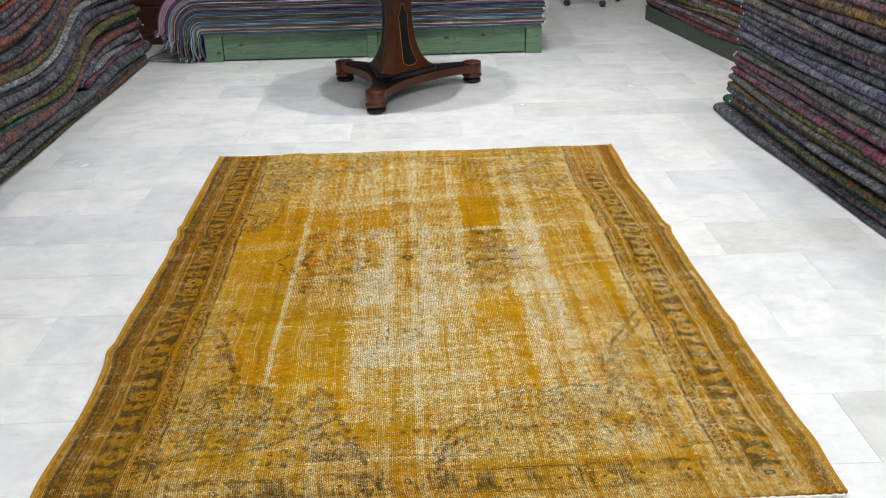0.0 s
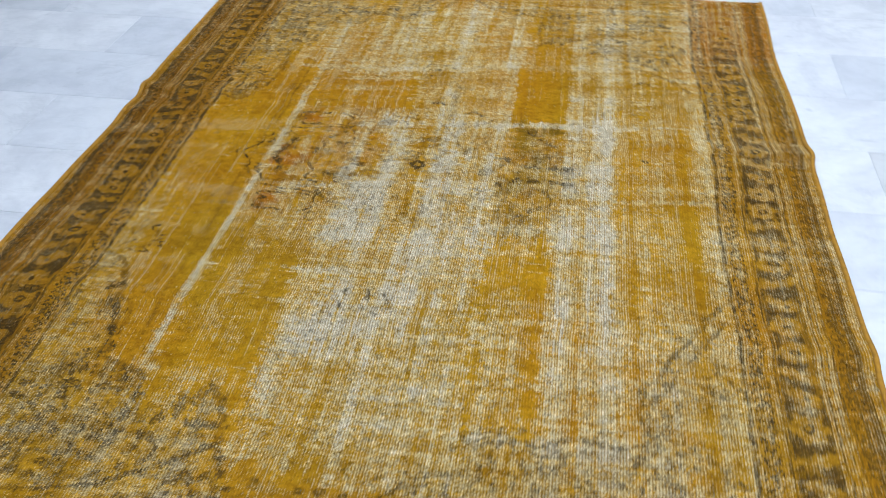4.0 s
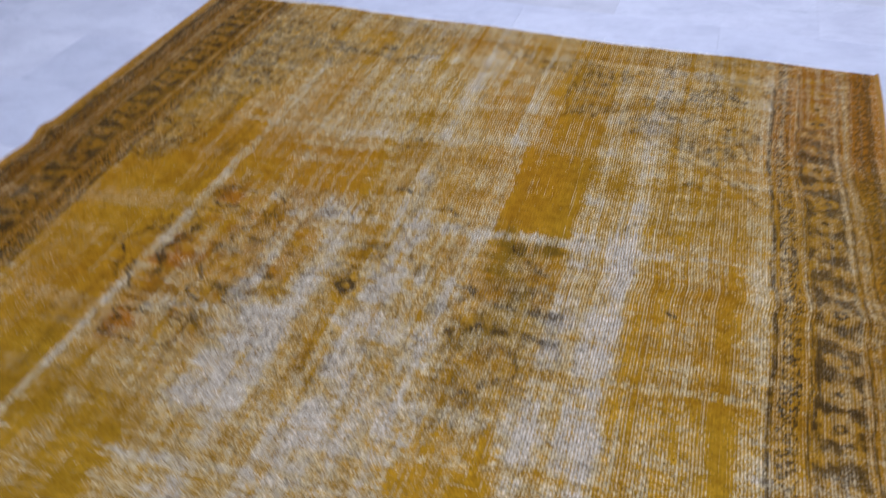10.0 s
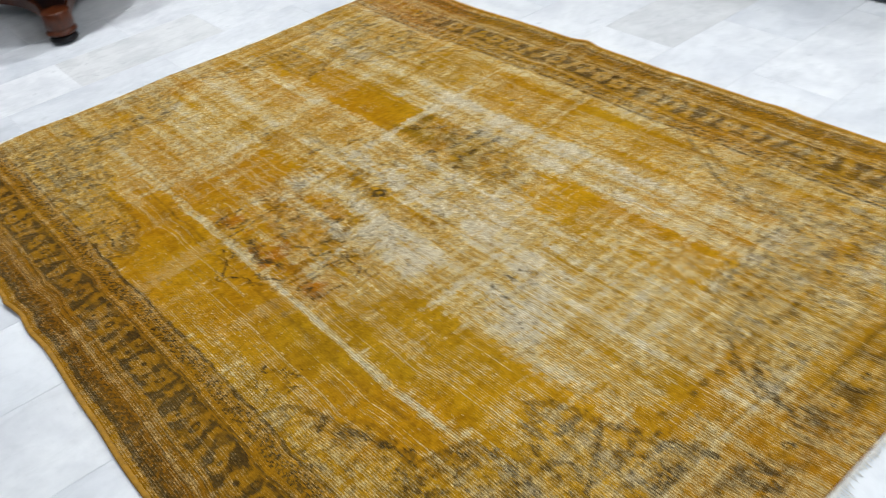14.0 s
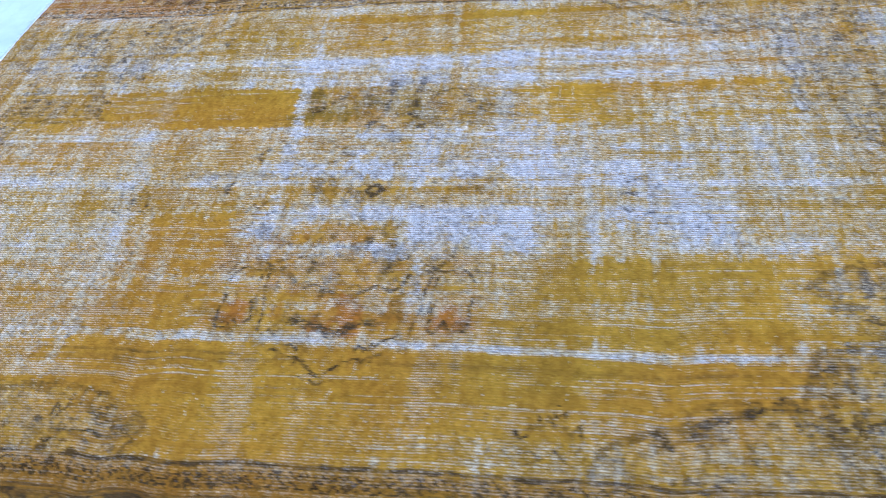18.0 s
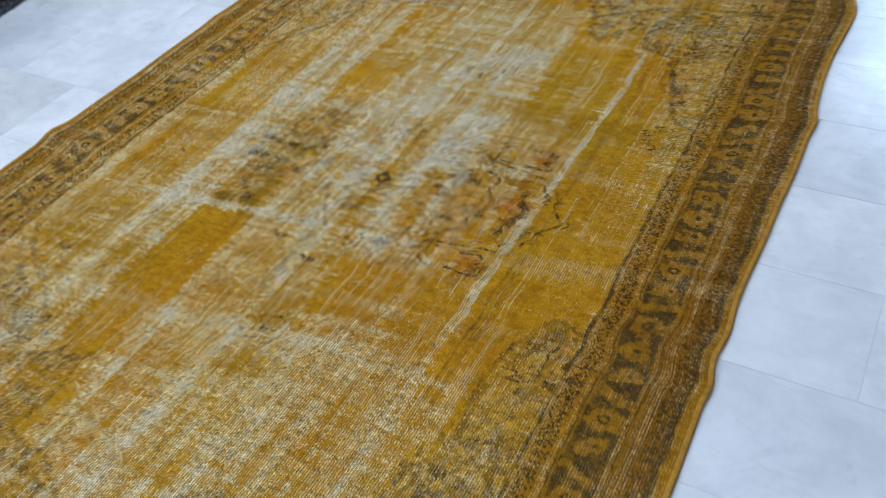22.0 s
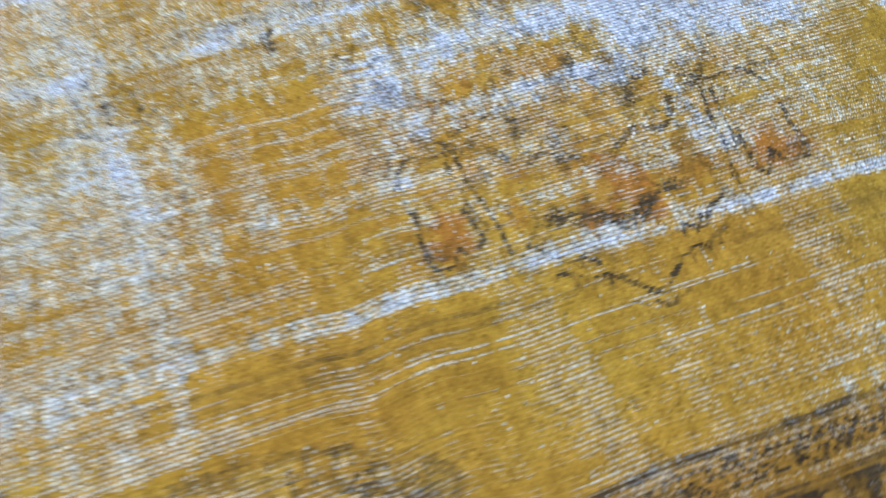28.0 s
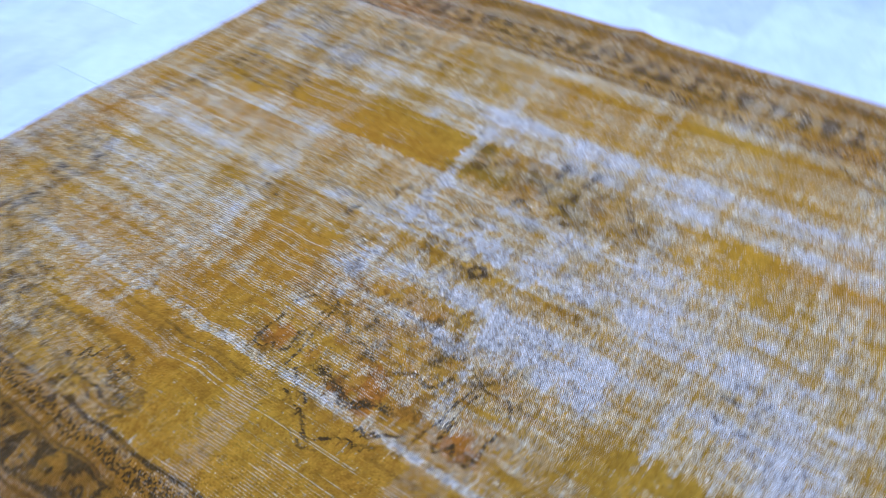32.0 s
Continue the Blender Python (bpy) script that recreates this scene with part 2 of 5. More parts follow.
def turned(profile, steps=32):
    """A body of revolution about z from (radius, height) pairs."""
    bm = bmesh.new()
    rings = [[bm.verts.new((r * math.cos(a), r * math.sin(a), h)) for a in (2 * math.pi * k / steps for k in range(steps))] for r, h in profile]
    for p, q in zip(rings, rings[1:]):
        for k in range(steps):
            bm.faces.new((p[k], p[(k + 1) % steps], q[(k + 1) % steps], q[k]))
    bm.faces.new(rings[0][::-1])
    bm.faces.new(rings[-1])
    return bm


def tube(points, radius, steps=8, bm=None):
    bm = bm or bmesh.new()
    pts = [Vector(p) for p in points]
    rings = []
    for i, p in enumerate(pts):
        d = (pts[min(i + 1, len(pts) - 1)] - pts[max(i - 1, 0)]).normalized()
        side = d.cross(Vector((0, 0, 1)))
        side = side.normalized() if side.length > 1e-4 else Vector((1, 0, 0))
        up = side.cross(d)
        rings.append([bm.verts.new(p + radius * (math.cos(a) * side + math.sin(a) * up)) for a in (2 * math.pi * k / steps for k in range(steps))])
    for p, q in zip(rings, rings[1:]):
        for k in range(steps):
            bm.faces.new((p[k], p[(k + 1) % steps], q[(k + 1) % steps], q[k]))
    bm.faces.new(rings[0][::-1])
    bm.faces.new(rings[-1])
    return bm


# ---- the room ----
X0, X1, Y0, Y1 = -3.2, 5.2, -3.6, 8.0
for nm, b in (("wall_west", (X0 - 0.15, X0, Y0 - 0.15, Y1 + 0.15)), ("wall_east", (X1, X1 + 0.15, Y0 - 0.15, Y1 + 0.15)),
              ("wall_north", (X0, X1, Y1, Y1 + 0.15))):
    tagged(mesh_object(nm, block(*b, -0.1, CEILING), WALL), "plain beige plastered shop wall", "wall", kind="structure")
# the street side: piers and lintel round a wide shop window
south = tagged(new("wall_south"), "white plastered wall with a shop window", "wall", kind="structure")
part("pier", block(X0, -0.45, Y0 - 0.15, Y0, -0.1, CEILING), PLASTER, south)
part("pier", block(0.25, 2.9, Y0 - 0.15, Y0, -0.1, CEILING), PLASTER, south)
part("pier", block(3.5, X1, Y0 - 0.15, Y0, -0.1, CEILING), PLASTER, south)
part("sill_wall", block(-0.45, 0.25, Y0 - 0.15, Y0, -0.1, 1.75), PLASTER, south)
part("lintel", block(-0.45, 0.25, Y0 - 0.15, Y0, 2.45, CEILING), PLASTER, south)
part("lintel", block(2.9, 3.5, Y0 - 0.15, Y0, 2.4, CEILING), PLASTER, south)
tagged(mesh_object("ceiling", block(X0 - 0.15, X1 + 0.15, Y0 - 0.15, Y1 + 0.15, CEILING, CEILING + 0.15), PLASTER), "plain white ceiling", "ceiling", kind="structure")
for wx, wz, sx_, sz_, power in ((-0.10, 2.10, 0.66, 0.66, 30), (3.20, 1.15, 0.56, 2.3, 26)):
    day = bpy.data.lights.new("window_daylight", "AREA")
    day.shape, day.size, day.size_y, day.energy, day.color = "RECTANGLE", sx_, sz_, power, (0.70, 0.85, 1.0)
    new("window_daylight", day).matrix_world = look((wx, Y0 + 0.01, wz), (wx, 3, wz))

# square panels assumed on the unseen ceiling, with an area light under each
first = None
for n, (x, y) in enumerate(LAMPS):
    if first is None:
        first = thing("ceiling_light", x, y, CEILING, label="assumed square white LED panel on the unseen ceiling", category="ceiling light", group="ceiling lights")
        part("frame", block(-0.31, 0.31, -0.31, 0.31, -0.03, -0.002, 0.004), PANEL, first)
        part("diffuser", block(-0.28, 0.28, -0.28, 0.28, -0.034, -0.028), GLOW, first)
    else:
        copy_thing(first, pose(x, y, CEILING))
    l = bpy.data.lights.new("assumed_panel_light", "AREA")
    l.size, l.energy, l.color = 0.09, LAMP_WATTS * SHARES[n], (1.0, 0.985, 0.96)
    new("assumed_panel_light", l).matrix_world = pose(x, y, CEILING - 0.045)

# ---- the worn overdyed rug ----
P = 0.0034                      # pitch of the knots
NX, NY = 594, 784
rng = np.random.default_rng(7)


def soft_noise(sx, sy):
    """Gaussian noise of unit spread, smoothed over sx by sy knots."""
    f = np.fft.rfft2(rng.standard_normal((NY, NX)))
    fy, fx = np.fft.fftfreq(NY)[:, None], np.fft.rfftfreq(NX)[None, :]
    a = np.fft.irfft2(f * np.exp(-2 * np.pi ** 2 * ((fx * sx) ** 2 + (fy * sy) ** 2)), (NY, NX))
    return (a - a.mean()) / a.std()


def step(a, lo, hi):
    s = np.clip((a - lo) / (hi - lo), 0, 1)
    return s * s * (3 - 2 * s)


# knot centres in the rug's own measure: DX across, DY along
DX, DY = np.meshgrid(0.018 + (np.arange(NX) + 0.5) * P, 0.01 + (np.arange(NY) + 0.5) * P)
WX = DX + 0.0022 * soft_noise(16, 30) + 0.0016 * soft_noise(3, 3)
WY = DY + 0.0030 * soft_noise(16, 16) + 0.0018 * soft_noise(3, 3)
LO_X, HI_X, LO_Y, HI_Y = 0.018, 0.018 + NX * P, 0.01, 0.01 + NY * P
WHITE = rng.random((NY, NX))


JX = 0.8 * soft_noise(40, 0.9) + 0.45 * soft_noise(20, 6)
JY = 0.9 * soft_noise(0.8, 40) + 0.5 * soft_noise(4, 22)
JW = soft_noise(9, 16)


def skewed(a):
    """Rows of a shifted to follow the slightly slanting weft."""
    j = np.arange(NY)[:, None] - np.rint(np.arange(NX)[None, :] * (0.015 + 0.055 * step(DY, 0.7, 1.5))).astype(int)
    return a[j % NY, np.arange(NX)[None, :]]


def patch(x0, x1, y0, y1, sx=0.02, sy=0.04):
    jx, jy = JX * sx + 0.0015 * JW, JY * sy + 0.005 * JW
    return step(DX + jx, x0 - sx, x0 + sx) * step(-DX + jx, -x1 - sx, -x1 + sx) * step(DY + jy, y0 - sy, y0 + sy) * step(-DY + jy, -y1 - sy, -y1 + sy)


# how far the pile is worn away, 0 to 1: long streaks along the warp, fine rows along the weft
columns = 0.40 * soft_noise(0.7, 90) + 0.60 * soft_noise(1.8, 200) + 0.55 * soft_noise(5, 240) + 0.22 * soft_noise(0.5, 18)
lines = skewed(0.45 * soft_noise(60, 0.7) + 0.55 * soft_noise(70, 2) + 0.50 * soft_noise(90, 6) + 0.35 * soft_noise(16, 0.6))
MOTTLE = 0.03 * soft_noise(9, 9) + 0.04 * soft_noise(3, 3)
rows = skewed(soft_noise(45, 4) + 0.8 * soft_noise(28, 2))
lines = lines + 0.35 * rows
wear = 0.50 + 0.10 * columns + 0.06 * lines + MOTTLE


def rub(x0, x1, y0, y1, to, sx=0.012, sy=0.06, strength=0.9):
    global wear
    k = patch(x0, x1, y0, y1, sx, sy) * strength
    wear = wear * (1 - k) + (to + (0.060 + 0.075 * to) * columns + (0.035 + 0.055 * to) * lines + MOTTLE * (0.5 + to)) * k


# the ochre ground west of the medallion, in strips along the warp
for x0, x1, y0, y1, to in ((0.28, 0.56, 0.55, 2.10, 0.20), (0.28, 0.36, 1.15, 1.80, 0.16), (0.28, 0.36, 0.55, 1.18, 0.46), (0.36, 0.45, 0.60, 1.75, 0.13), (0.375, 0.398, 0.85, 1.60, 0.24),
                           (0.44, 0.53, 0.55, 2.10, 0.07), (0.445, 0.458, 0.75, 1.30, 0.30), (0.556, 0.622, 0.50, 1.14, 0.07), (0.62, 0.662, 0.45, 1.20, 0.36), (0.662, 0.785, 0.60, 1.14, 0.15),
                           (0.70, 0.77, 0.60, 0.86, 0.06), (0.58, 0.71, 0.50, 0.72, 0.24), (0.72, 0.785, 0.34, 0.80, 0.10), (0.785, 0.81, 0.45, 0.72, 0.62)):
    rub(x0, x1, y0, y1, to)
# the lower field
for x0, x1, y0, y1, to in ((0.80, 1.21, 0.34, 0.80, 0.57), (1.21, 1.58, 0.50, 0.80, 0.56), (0.86, 0.91, 0.38, 0.80, 0.44), (1.02, 1.05, 0.36, 0.82, 0.46), (0.95, 1.00, 0.40, 0.70, 0.66),
                           (1.10, 1.15, 0.42, 0.84, 0.66), (0.82, 1.00, 0.69, 0.78, 0.84), (0.98, 1.30, 0.20, 0.29, 0.62), (0.38, 0.54, 0.22, 0.36, 0.14), (0.54, 0.70, 0.24, 0.40, 0.42)):
    rub(x0, x1, y0, y1, to, 0.012, 0.04)
for x0, x1, y0, y1, to in ((0.80, 1.65, 0.300, 0.335, 0.16), (0.70, 0.97, 0.285, 0.370, 0.08), (1.48, 1.64, 0.325, 0.375, 0.06), (0.40, 0.62, 0.455, 0.475, 0.20)):
    rub(x0, x1, y0, y1, to, 0.02, 0.010)
# between the lower field and the medallion
for x0, x1, y0, y1, to in ((0.78, 0.90, 0.84, 1.13, 0.52), (0.86, 1.20, 0.82, 1.14, 0.82), (0.95, 1.03, 0.88, 1.14, 0.72), (1.21, 1.37, 0.88, 1.16, 0.19), (1.21, 1.37, 0.55, 0.90, 0.40),
                           (1.21, 1.235, 0.50, 1.16, 0.14), (1.275, 1.295, 0.50, 1.12, 0.46), (1.33, 1.362, 0.48, 1.20, 0.06), (0.87, 1.12, 0.765, 0.875, 0.88)):
    rub(x0, x1, y0, y1, to, 0.008, 0.035)
# the medallion: worn white round broken ochre motifs
for x0, x1, y0, y1, to in ((0.56, 1.37, 1.13, 1.68, 0.66), (0.56, 0.632, 1.14, 1.67, 0.24), (0.632, 0.662, 1.16, 1.62, 0.54), (0.662, 0.772, 1.22, 1.63, 0.30), (0.70, 0.79, 1.05, 1.22, 0.46),
                           (0.772, 0.812, 1.22, 1.66, 0.93), (0.812, 0.872, 1.32, 1.58, 0.30), (0.812, 0.97, 1.58, 1.68, 0.94), (0.79, 0.95, 1.08, 1.32, 0.92), (0.872, 0.955, 1.12, 1.66, 0.94),
                           (0.955, 1.012, 1.20, 1.66, 0.54), (1.02, 1.20, 1.06, 1.68, 0.92), (1.20, 1.365, 1.17, 1.66, 0.42), (1.07, 1.20, 1.50, 1.62, 0.62), (0.60, 0.64, 1.40, 1.46, 0.10)):
    rub(x0, x1, y0, y1, to, 0.010, 0.025)
# the eastern field: a pale strip between ochre ones
for x0, x1, y0, y1, to in ((1.37, 1.52, 0.45, 1.20, 0.58), (1.37, 1.51, 0.82, 1.78, 0.86), (1.37, 1.44, 1.75, 2.55, 0.70), (1.44, 1.58, 1.78, 2.30, 0.56), (1.52, 1.60, 1.15, 1.76, 0.30),
                           (1.60, 1.655, 1.15, 1.76, 0.46), (1.655, 1.725, 0.95, 1.76, 0.27), (1.725, 1.75, 0.90, 1.80, 0.60), (1.53, 1.66, 0.80, 1.17, 0.40), (1.58, 1.73, 1.76, 2.20, 0.48),
                           (1.69, 1.712, 0.95, 1.25, 0.10), (1.565, 1.575, 0.85, 1.75, 0.52)):
    rub(x0, x1, y0, y1, to, 0.007, 0.07)
# the ochre bar beyond the medallion with its hard corner, and the upper field
for x0, x1, y0, y1, to in ((0.56, 0.92, 1.69, 1.84, 0.06), (0.50, 0.88, 1.84, 1.94, 0.17), (0.90, 1.06, 1.70, 1.97, 0.57), (1.06, 1.20, 1.72, 2.10, 0.62), (1.06, 1.20, 1.70, 1.84, 0.42),
                           (0.45, 0.70, 1.98, 2.13, 0.42), (0.70, 0.92, 1.92, 2.13, 0.56), (0.58, 0.76, 2.18, 2.52, 0.34), (0.76, 1.20, 2.12, 2.58, 0.61), (0.86, 0.90, 2.10, 2.58, 0.36), (1.06, 1.10, 2.08, 2.58, 0.34),
                           (1.44, 1.74, 2.20, 2.58, 0.50), (0.61, 0.625, 1.72, 2.58, 0.40), (0.70, 0.715, 1.70, 2.10, 0.32), (0.80, 0.815, 1.70, 2.05, 0.34)):
    rub(x0, x1, y0, y1, to, 0.009, 0.03)
rub(1.21, 1.375, 2.20, 2.58, 0.28, 0.010, 0.08)
rub(1.23, 1.375, 1.90, 2.42, 0.13, 0.012, 0.10)
rub(1.205, 1.368, 1.69, 2.02, 0.03, 0.006, 0.05)
rub(1.205, 1.365, 1.69, 1.80, 0.02, 0.004, 0.014)
rub(1.24, 1.262, 1.86, 2.30, 0.32, 0.006, 0.06)
rub(1.30, 1.315, 1.95, 2.45, 0.30, 0.006, 0.06)
# pale bars across the field, skewed with the weft
for xa, ya, xb, yb, half, to in ((1.05, 1.655, 1.60, 1.70, 0.016, 0.88), (0.70, 1.960, 1.17, 2.040, 0.028, 0.82), (0.56, 1.885, 0.92, 1.925, 0.014, 0.66), (0.46, 1.955, 0.96, 2.02, 0.012, 0.62),
                                 (0.78, 2.115, 1.02, 2.165, 0.028, 0.70), (0.75, 0.812, 0.98, 0.822, 0.013, 0.90), (1.07, 0.767, 1.44, 0.849, 0.010, 0.70), (0.95, 0.60, 1.40, 0.64, 0.010, 0.68),
                                 (0.76, 0.930, 1.20, 0.962, 0.014, 0.84), (0.64, 1.268, 1.05, 1.322, 0.012, 0.90), (0.80, 1.140, 1.44, 1.170, 0.018, 0.86), (0.55, 2.20, 1.10, 2.27, 0.010, 0.62),
                                 (1.40, 1.30, 1.74, 1.33, 0.012, 0.64), (0.60, 0.498, 0.79, 0.487, 0.008, 0.60), (0.56, 1.735, 0.86, 1.765, 0.007, 0.30), (1.20, 1.06, 1.62, 1.09, 0.008, 0.56)):
    yc = ya + (DX - xa) * (yb - ya) / (xb - xa) + 0.002 * JW
    k = (0.66 + 0.34 * step(soft_noise(1.2, 8), -0.8, 0.6)) * np.exp(-((DY - yc + 0.25 * half * JY) / half) ** 4) * step(DX + 0.04 * JX, xa - 0.03, xa + 0.05) * step(-DX + 0.04 * JX, -xb - 0.05, -xb + 0.03)
    wear = wear * (1 - k) + (to + 0.06 * columns + MOTTLE) * k
# the long pale stripe along the warp
stripe_x = 0.532 + 0.022 * (DY - 0.62) / 1.06
stripe_k = np.exp(-((DX - stripe_x) / (0.0105 + 0.0015 * JW)) ** 4) * step(DY, 0.46, 0.66) * (1 - 0.35 * step(DY, 1.68, 1.84))
stripe_k = stripe_k * (0.74 + 0.26 * step(soft_noise(2, 8), -1.0, 0.3))
wear = wear * (1 - stripe_k) + (0.78 + 0.06 * columns + 0.06 * lines) * stripe_k

# borders keep most of their pile; in_l, in_r, in_b, in_t are distances from the four edges
in_l, in_r, in_b, in_t = WX - LO_X, HI_X - WX, WY - LO_Y, HI_Y - WY
side = np.minimum(in_l, in_r)
border = np.maximum(step(-side, -0.27, -0.255), step(-in_b, -0.20, -0.185) * 0.9)
border = np.maximum(border, step(-in_t, -0.13, -0.11) * 0.7)
b_level = np.where(side < 0.27, np.where(in_l < in_r, 0.20, 0.28), 0.46) + 0.12 * columns + 0.07 * lines
b_level = b_level + 0.16 * step(DY, 2.0, 2.6) * (in_l < in_r) + 0.22 * np.exp(-((side - 0.25) / 0.02) ** 2)
b_level = b_level + 0.14 * np.exp(-((side - 0.105) / 0.008) ** 2) + 0.26 * np.exp(-((side - 0.080) / 0.010) ** 2) + 0.16 * np.exp(-((side - 0.207) / 0.006) ** 2)
wear = wear * (1 - border) + b_level * border
wear = np.clip(wear, 0, 1)

# dark drawing: strokes, rings and leaves, as a density from 0 to 1
dark = np.zeros((NY, NX))
rust = np.zeros((NY, NX))
gold = np.zeros((NY, NX))


def window(x0, x1, y0, y1):
    i0, i1 = max(0, int((x0 - LO_X) / P) - 4), min(NX, int((x1 - LO_X) / P) + 5)
    j0, j1 = max(0, int((y0 - LO_Y) / P) - 4), min(NY, int((y1 - LO_Y) / P) + 5)
    return (slice(j0, j1), slice(i0, i1)) if i1 > i0 and j1 > j0 else None


def lay(layer, w, value):
    layer[w] = np.maximum(layer[w], value)


ROUGH = 0.7 * soft_noise(1.2, 1.2) + 0.5 * soft_noise(0.6, 2.5)


def stroke(points, width=0.005, value=1.0, layer=None):
    layer = dark if layer is None else layer
    for (ax, ay), (bx, by) in zip(points, points[1:]):
        w = window(min(ax, bx) - 0.03, max(ax, bx) + 0.03, min(ay, by) - 0.03, max(ay, by) + 0.03)
        if w is None:
            continue
        px, py = WX[w] - ax, WY[w] - ay
        dx, dy = bx - ax, by - ay
        k = np.clip((px * dx + py * dy) / (dx * dx + dy * dy + 1e-9), 0, 1)
        d = np.hypot(px - k * dx, py - k * dy)
        lay(layer, w, value * step(-d + 0.32 * width * ROUGH[w], -width * 1.35, -width * 0.65))


def oval(cx, cy, rx, ry, turn=0.0, hollow=0.0, value=1.0, layer=None):
    layer = dark if layer is None else layer
    r = max(rx, ry) * 1.4
    w = window(cx - r, cx + r, cy - r, cy + r)
    if w is None:
        return
    c, s = math.cos(turn), math.sin(turn)
    px, py = WX[w] - cx, WY[w] - cy
    d = np.hypot((px * c + py * s) / rx, (py * c - px * s) / ry)
    k = step(-d + 0.14 * ROUGH[w], -1.14, -0.86)
    if hollow:
        k = k * step(d, hollow - 0.12, hollow + 0.12)
    lay(layer, w, value * k)


def both(f):
    """Draws f on either side of the medallion's axis."""
    f(lambda y: y)
    f(lambda y: 2 * 1.415 - y)


def curve(points, n=6):
    """A smooth line through the points."""
    p = [points[0], *points, points[-1]]
    out = []
    for a, b, c, d in zip(p, p[1:], p[2:], p[3:]):
        for k in range(n):
            t = k / n
            out.append(tuple(0.5 * (2 * b[i] + (c[i] - a[i]) * t + (2 * a[i] - 5 * b[i] + 4 * c[i] - d[i]) * t * t
                                    + (3 * b[i] - a[i] - 3 * c[i] + d[i]) * t ** 3) for i in (0, 1)))
    return out + [points[-1]]


# main border: rosettes, slanting bars and split leaves on a dark ground, down both sides
ground = step(side, 0.108, 0.114) * step(-side, -0.197, -0.191) * step(in_b, 0.055, 0.065) * step(in_t, 0.02, 0.03)
dark = np.maximum(dark, np.where(in_l < in_r, 0.98, 0.76) * ground * (0.50 + 0.50 * step(soft_noise(2, 4) + 0.6 * soft_noise(0.8, 0.8) + 0.35 * columns, -1.3, 0.2)))
fade = 1 - 0.75 * step(DY, 2.2, 2.4) * (in_r < in_l)
dark *= fade
carved = np.zeros((NY, NX))
hearts = []
pick = random.Random(4)
for mid, flip in ((LO_X + 0.153, 1), (HI_X - 0.153, -1)):
    y, k = LO_Y + 0.085, 0
    wide = 1.0 if flip > 0 else 1.12
    while y < HI_Y - 0.03:
        kind = (0, 2, 1, 0, 3, 2, 1)[k % 7]
        if kind in (0, 3):
            oval(mid, y, 0.037, 0.029 * wide, 0.15 * flip, 0, 1, carved)
            hearts.append((mid, y, 0.013 if kind == 0 else 0.008))
        elif kind == 1:
            tilt = pick.choice((-1, 1)) * pick.uniform(0.004, 0.014)
            stroke([(mid - 0.030, y - tilt), (mid + 0.030, y + tilt)], 0.012 * wide, 1, carved)
        else:
            lean = pick.uniform(0.15, 0.5) * pick.choice((-1, 1))
            oval(mid - 0.010 * flip, y - 0.006, 0.030, 0.017 * wide, lean, 0, 1, carved)
            oval(mid + 0.014 * flip, y + 0.009, 0.020, 0.011 * wide, -lean, 0, 0.9, carved)
            hearts.append((mid - 0.010 * flip, y - 0.006, 0.006))
        y += (0.074 if kind in (0, 3) else 0.060) * wide + pick.uniform(-0.006, 0.006)
        k += 1
# bottom and top borders, more worn
bottom = step(in_b, 0.062, 0.068) * step(-in_b, -0.148, -0.142) * step(side, 0.20, 0.21)
top = step(in_t, 0.03, 0.036) * step(-in_t, -0.105, -0.10) * step(side, 0.20, 0.21)
dark = np.maximum(dark, 0.62 * bottom * step(0.8 * soft_noise(9, 6) + 0.5 * soft_noise(1.0, 5), -0.7, 0.9))
dark = np.maximum(dark, 0.46 * top * step(soft_noise(9, 5) + 0.4 * soft_noise(1, 5), -0.6, 1.4))
for n, x in enumerate((0.343, 0.463, 0.560, 0.690, 0.780, 0.959, 1.108, 1.218, 1.348, 1.459, 1.560, 1.680, 1.780)):
    big = x in (0.463, 0.959, 1.218)
    oval(x, LO_Y + 0.100 + 0.006 * (n % 3), 0.042 if big else 0.027, 0.030 if big else 0.024, 0.4 * (n % 3 - 1), 0, 1, carved)
    hearts.append((x, LO_Y + 0.102, 0.012 if big else 0.006))
    oval(x + 0.02, HI_Y - 0.068, 0.034, 0.022, 0, 0, 0.9, carved)
for x0, x1 in ((0.825, 0.900), (1.018, 1.055), (1.395, 1.425), (0.600, 0.640), (1.150, 1.175)):
    dark = np.maximum(dark, 0.80 * patch(x0, x1, 0.070, 0.150, 0.006, 0.008) * step(soft_noise(0.8, 4), -1.2, 0.6))
dark *= 1 - np.clip(carved * 0.92 - 0.42 * step(soft_noise(1.2, 3), 0.0, 1.4), 0, 1)
gold = np.maximum(gold, carved)
gold = np.maximum(gold, np.exp(-((side - 0.082) / 0.010) ** 4))
# hearts of the rosettes
for hx_, hy_, hr in hearts:
    oval(hx_, hy_, hr, hr * 0.8, 0, 0.45 if hr > 0.01 else 0, 0.85)


def edge_line(at, half, value, inset=0.0):
    global dark
    k = np.exp(-((side - at) / half) ** 4) * (in_b > inset) * (in_t > inset) * (0.55 + 0.45 * step(soft_noise(1.5, 3), -0.7, 0.5))
    dark = np.maximum(dark, value * k)


edge_line(0.022, 0.0035, 0.55)
edge_line(0.071, 0.0026, 0.60, 0.05)
edge_line(0.046, 0.0030, 0.55, 0.02)
edge_line(0.084, 0.0022, 0.45, 0.05)
edge_line(0.099, 0.0030, 0.62, 0.05)
edge_line(0.200, 0.0030, 0.66, 0.05)
edge_line(0.263, 0.0052, 0.84, 0.16)
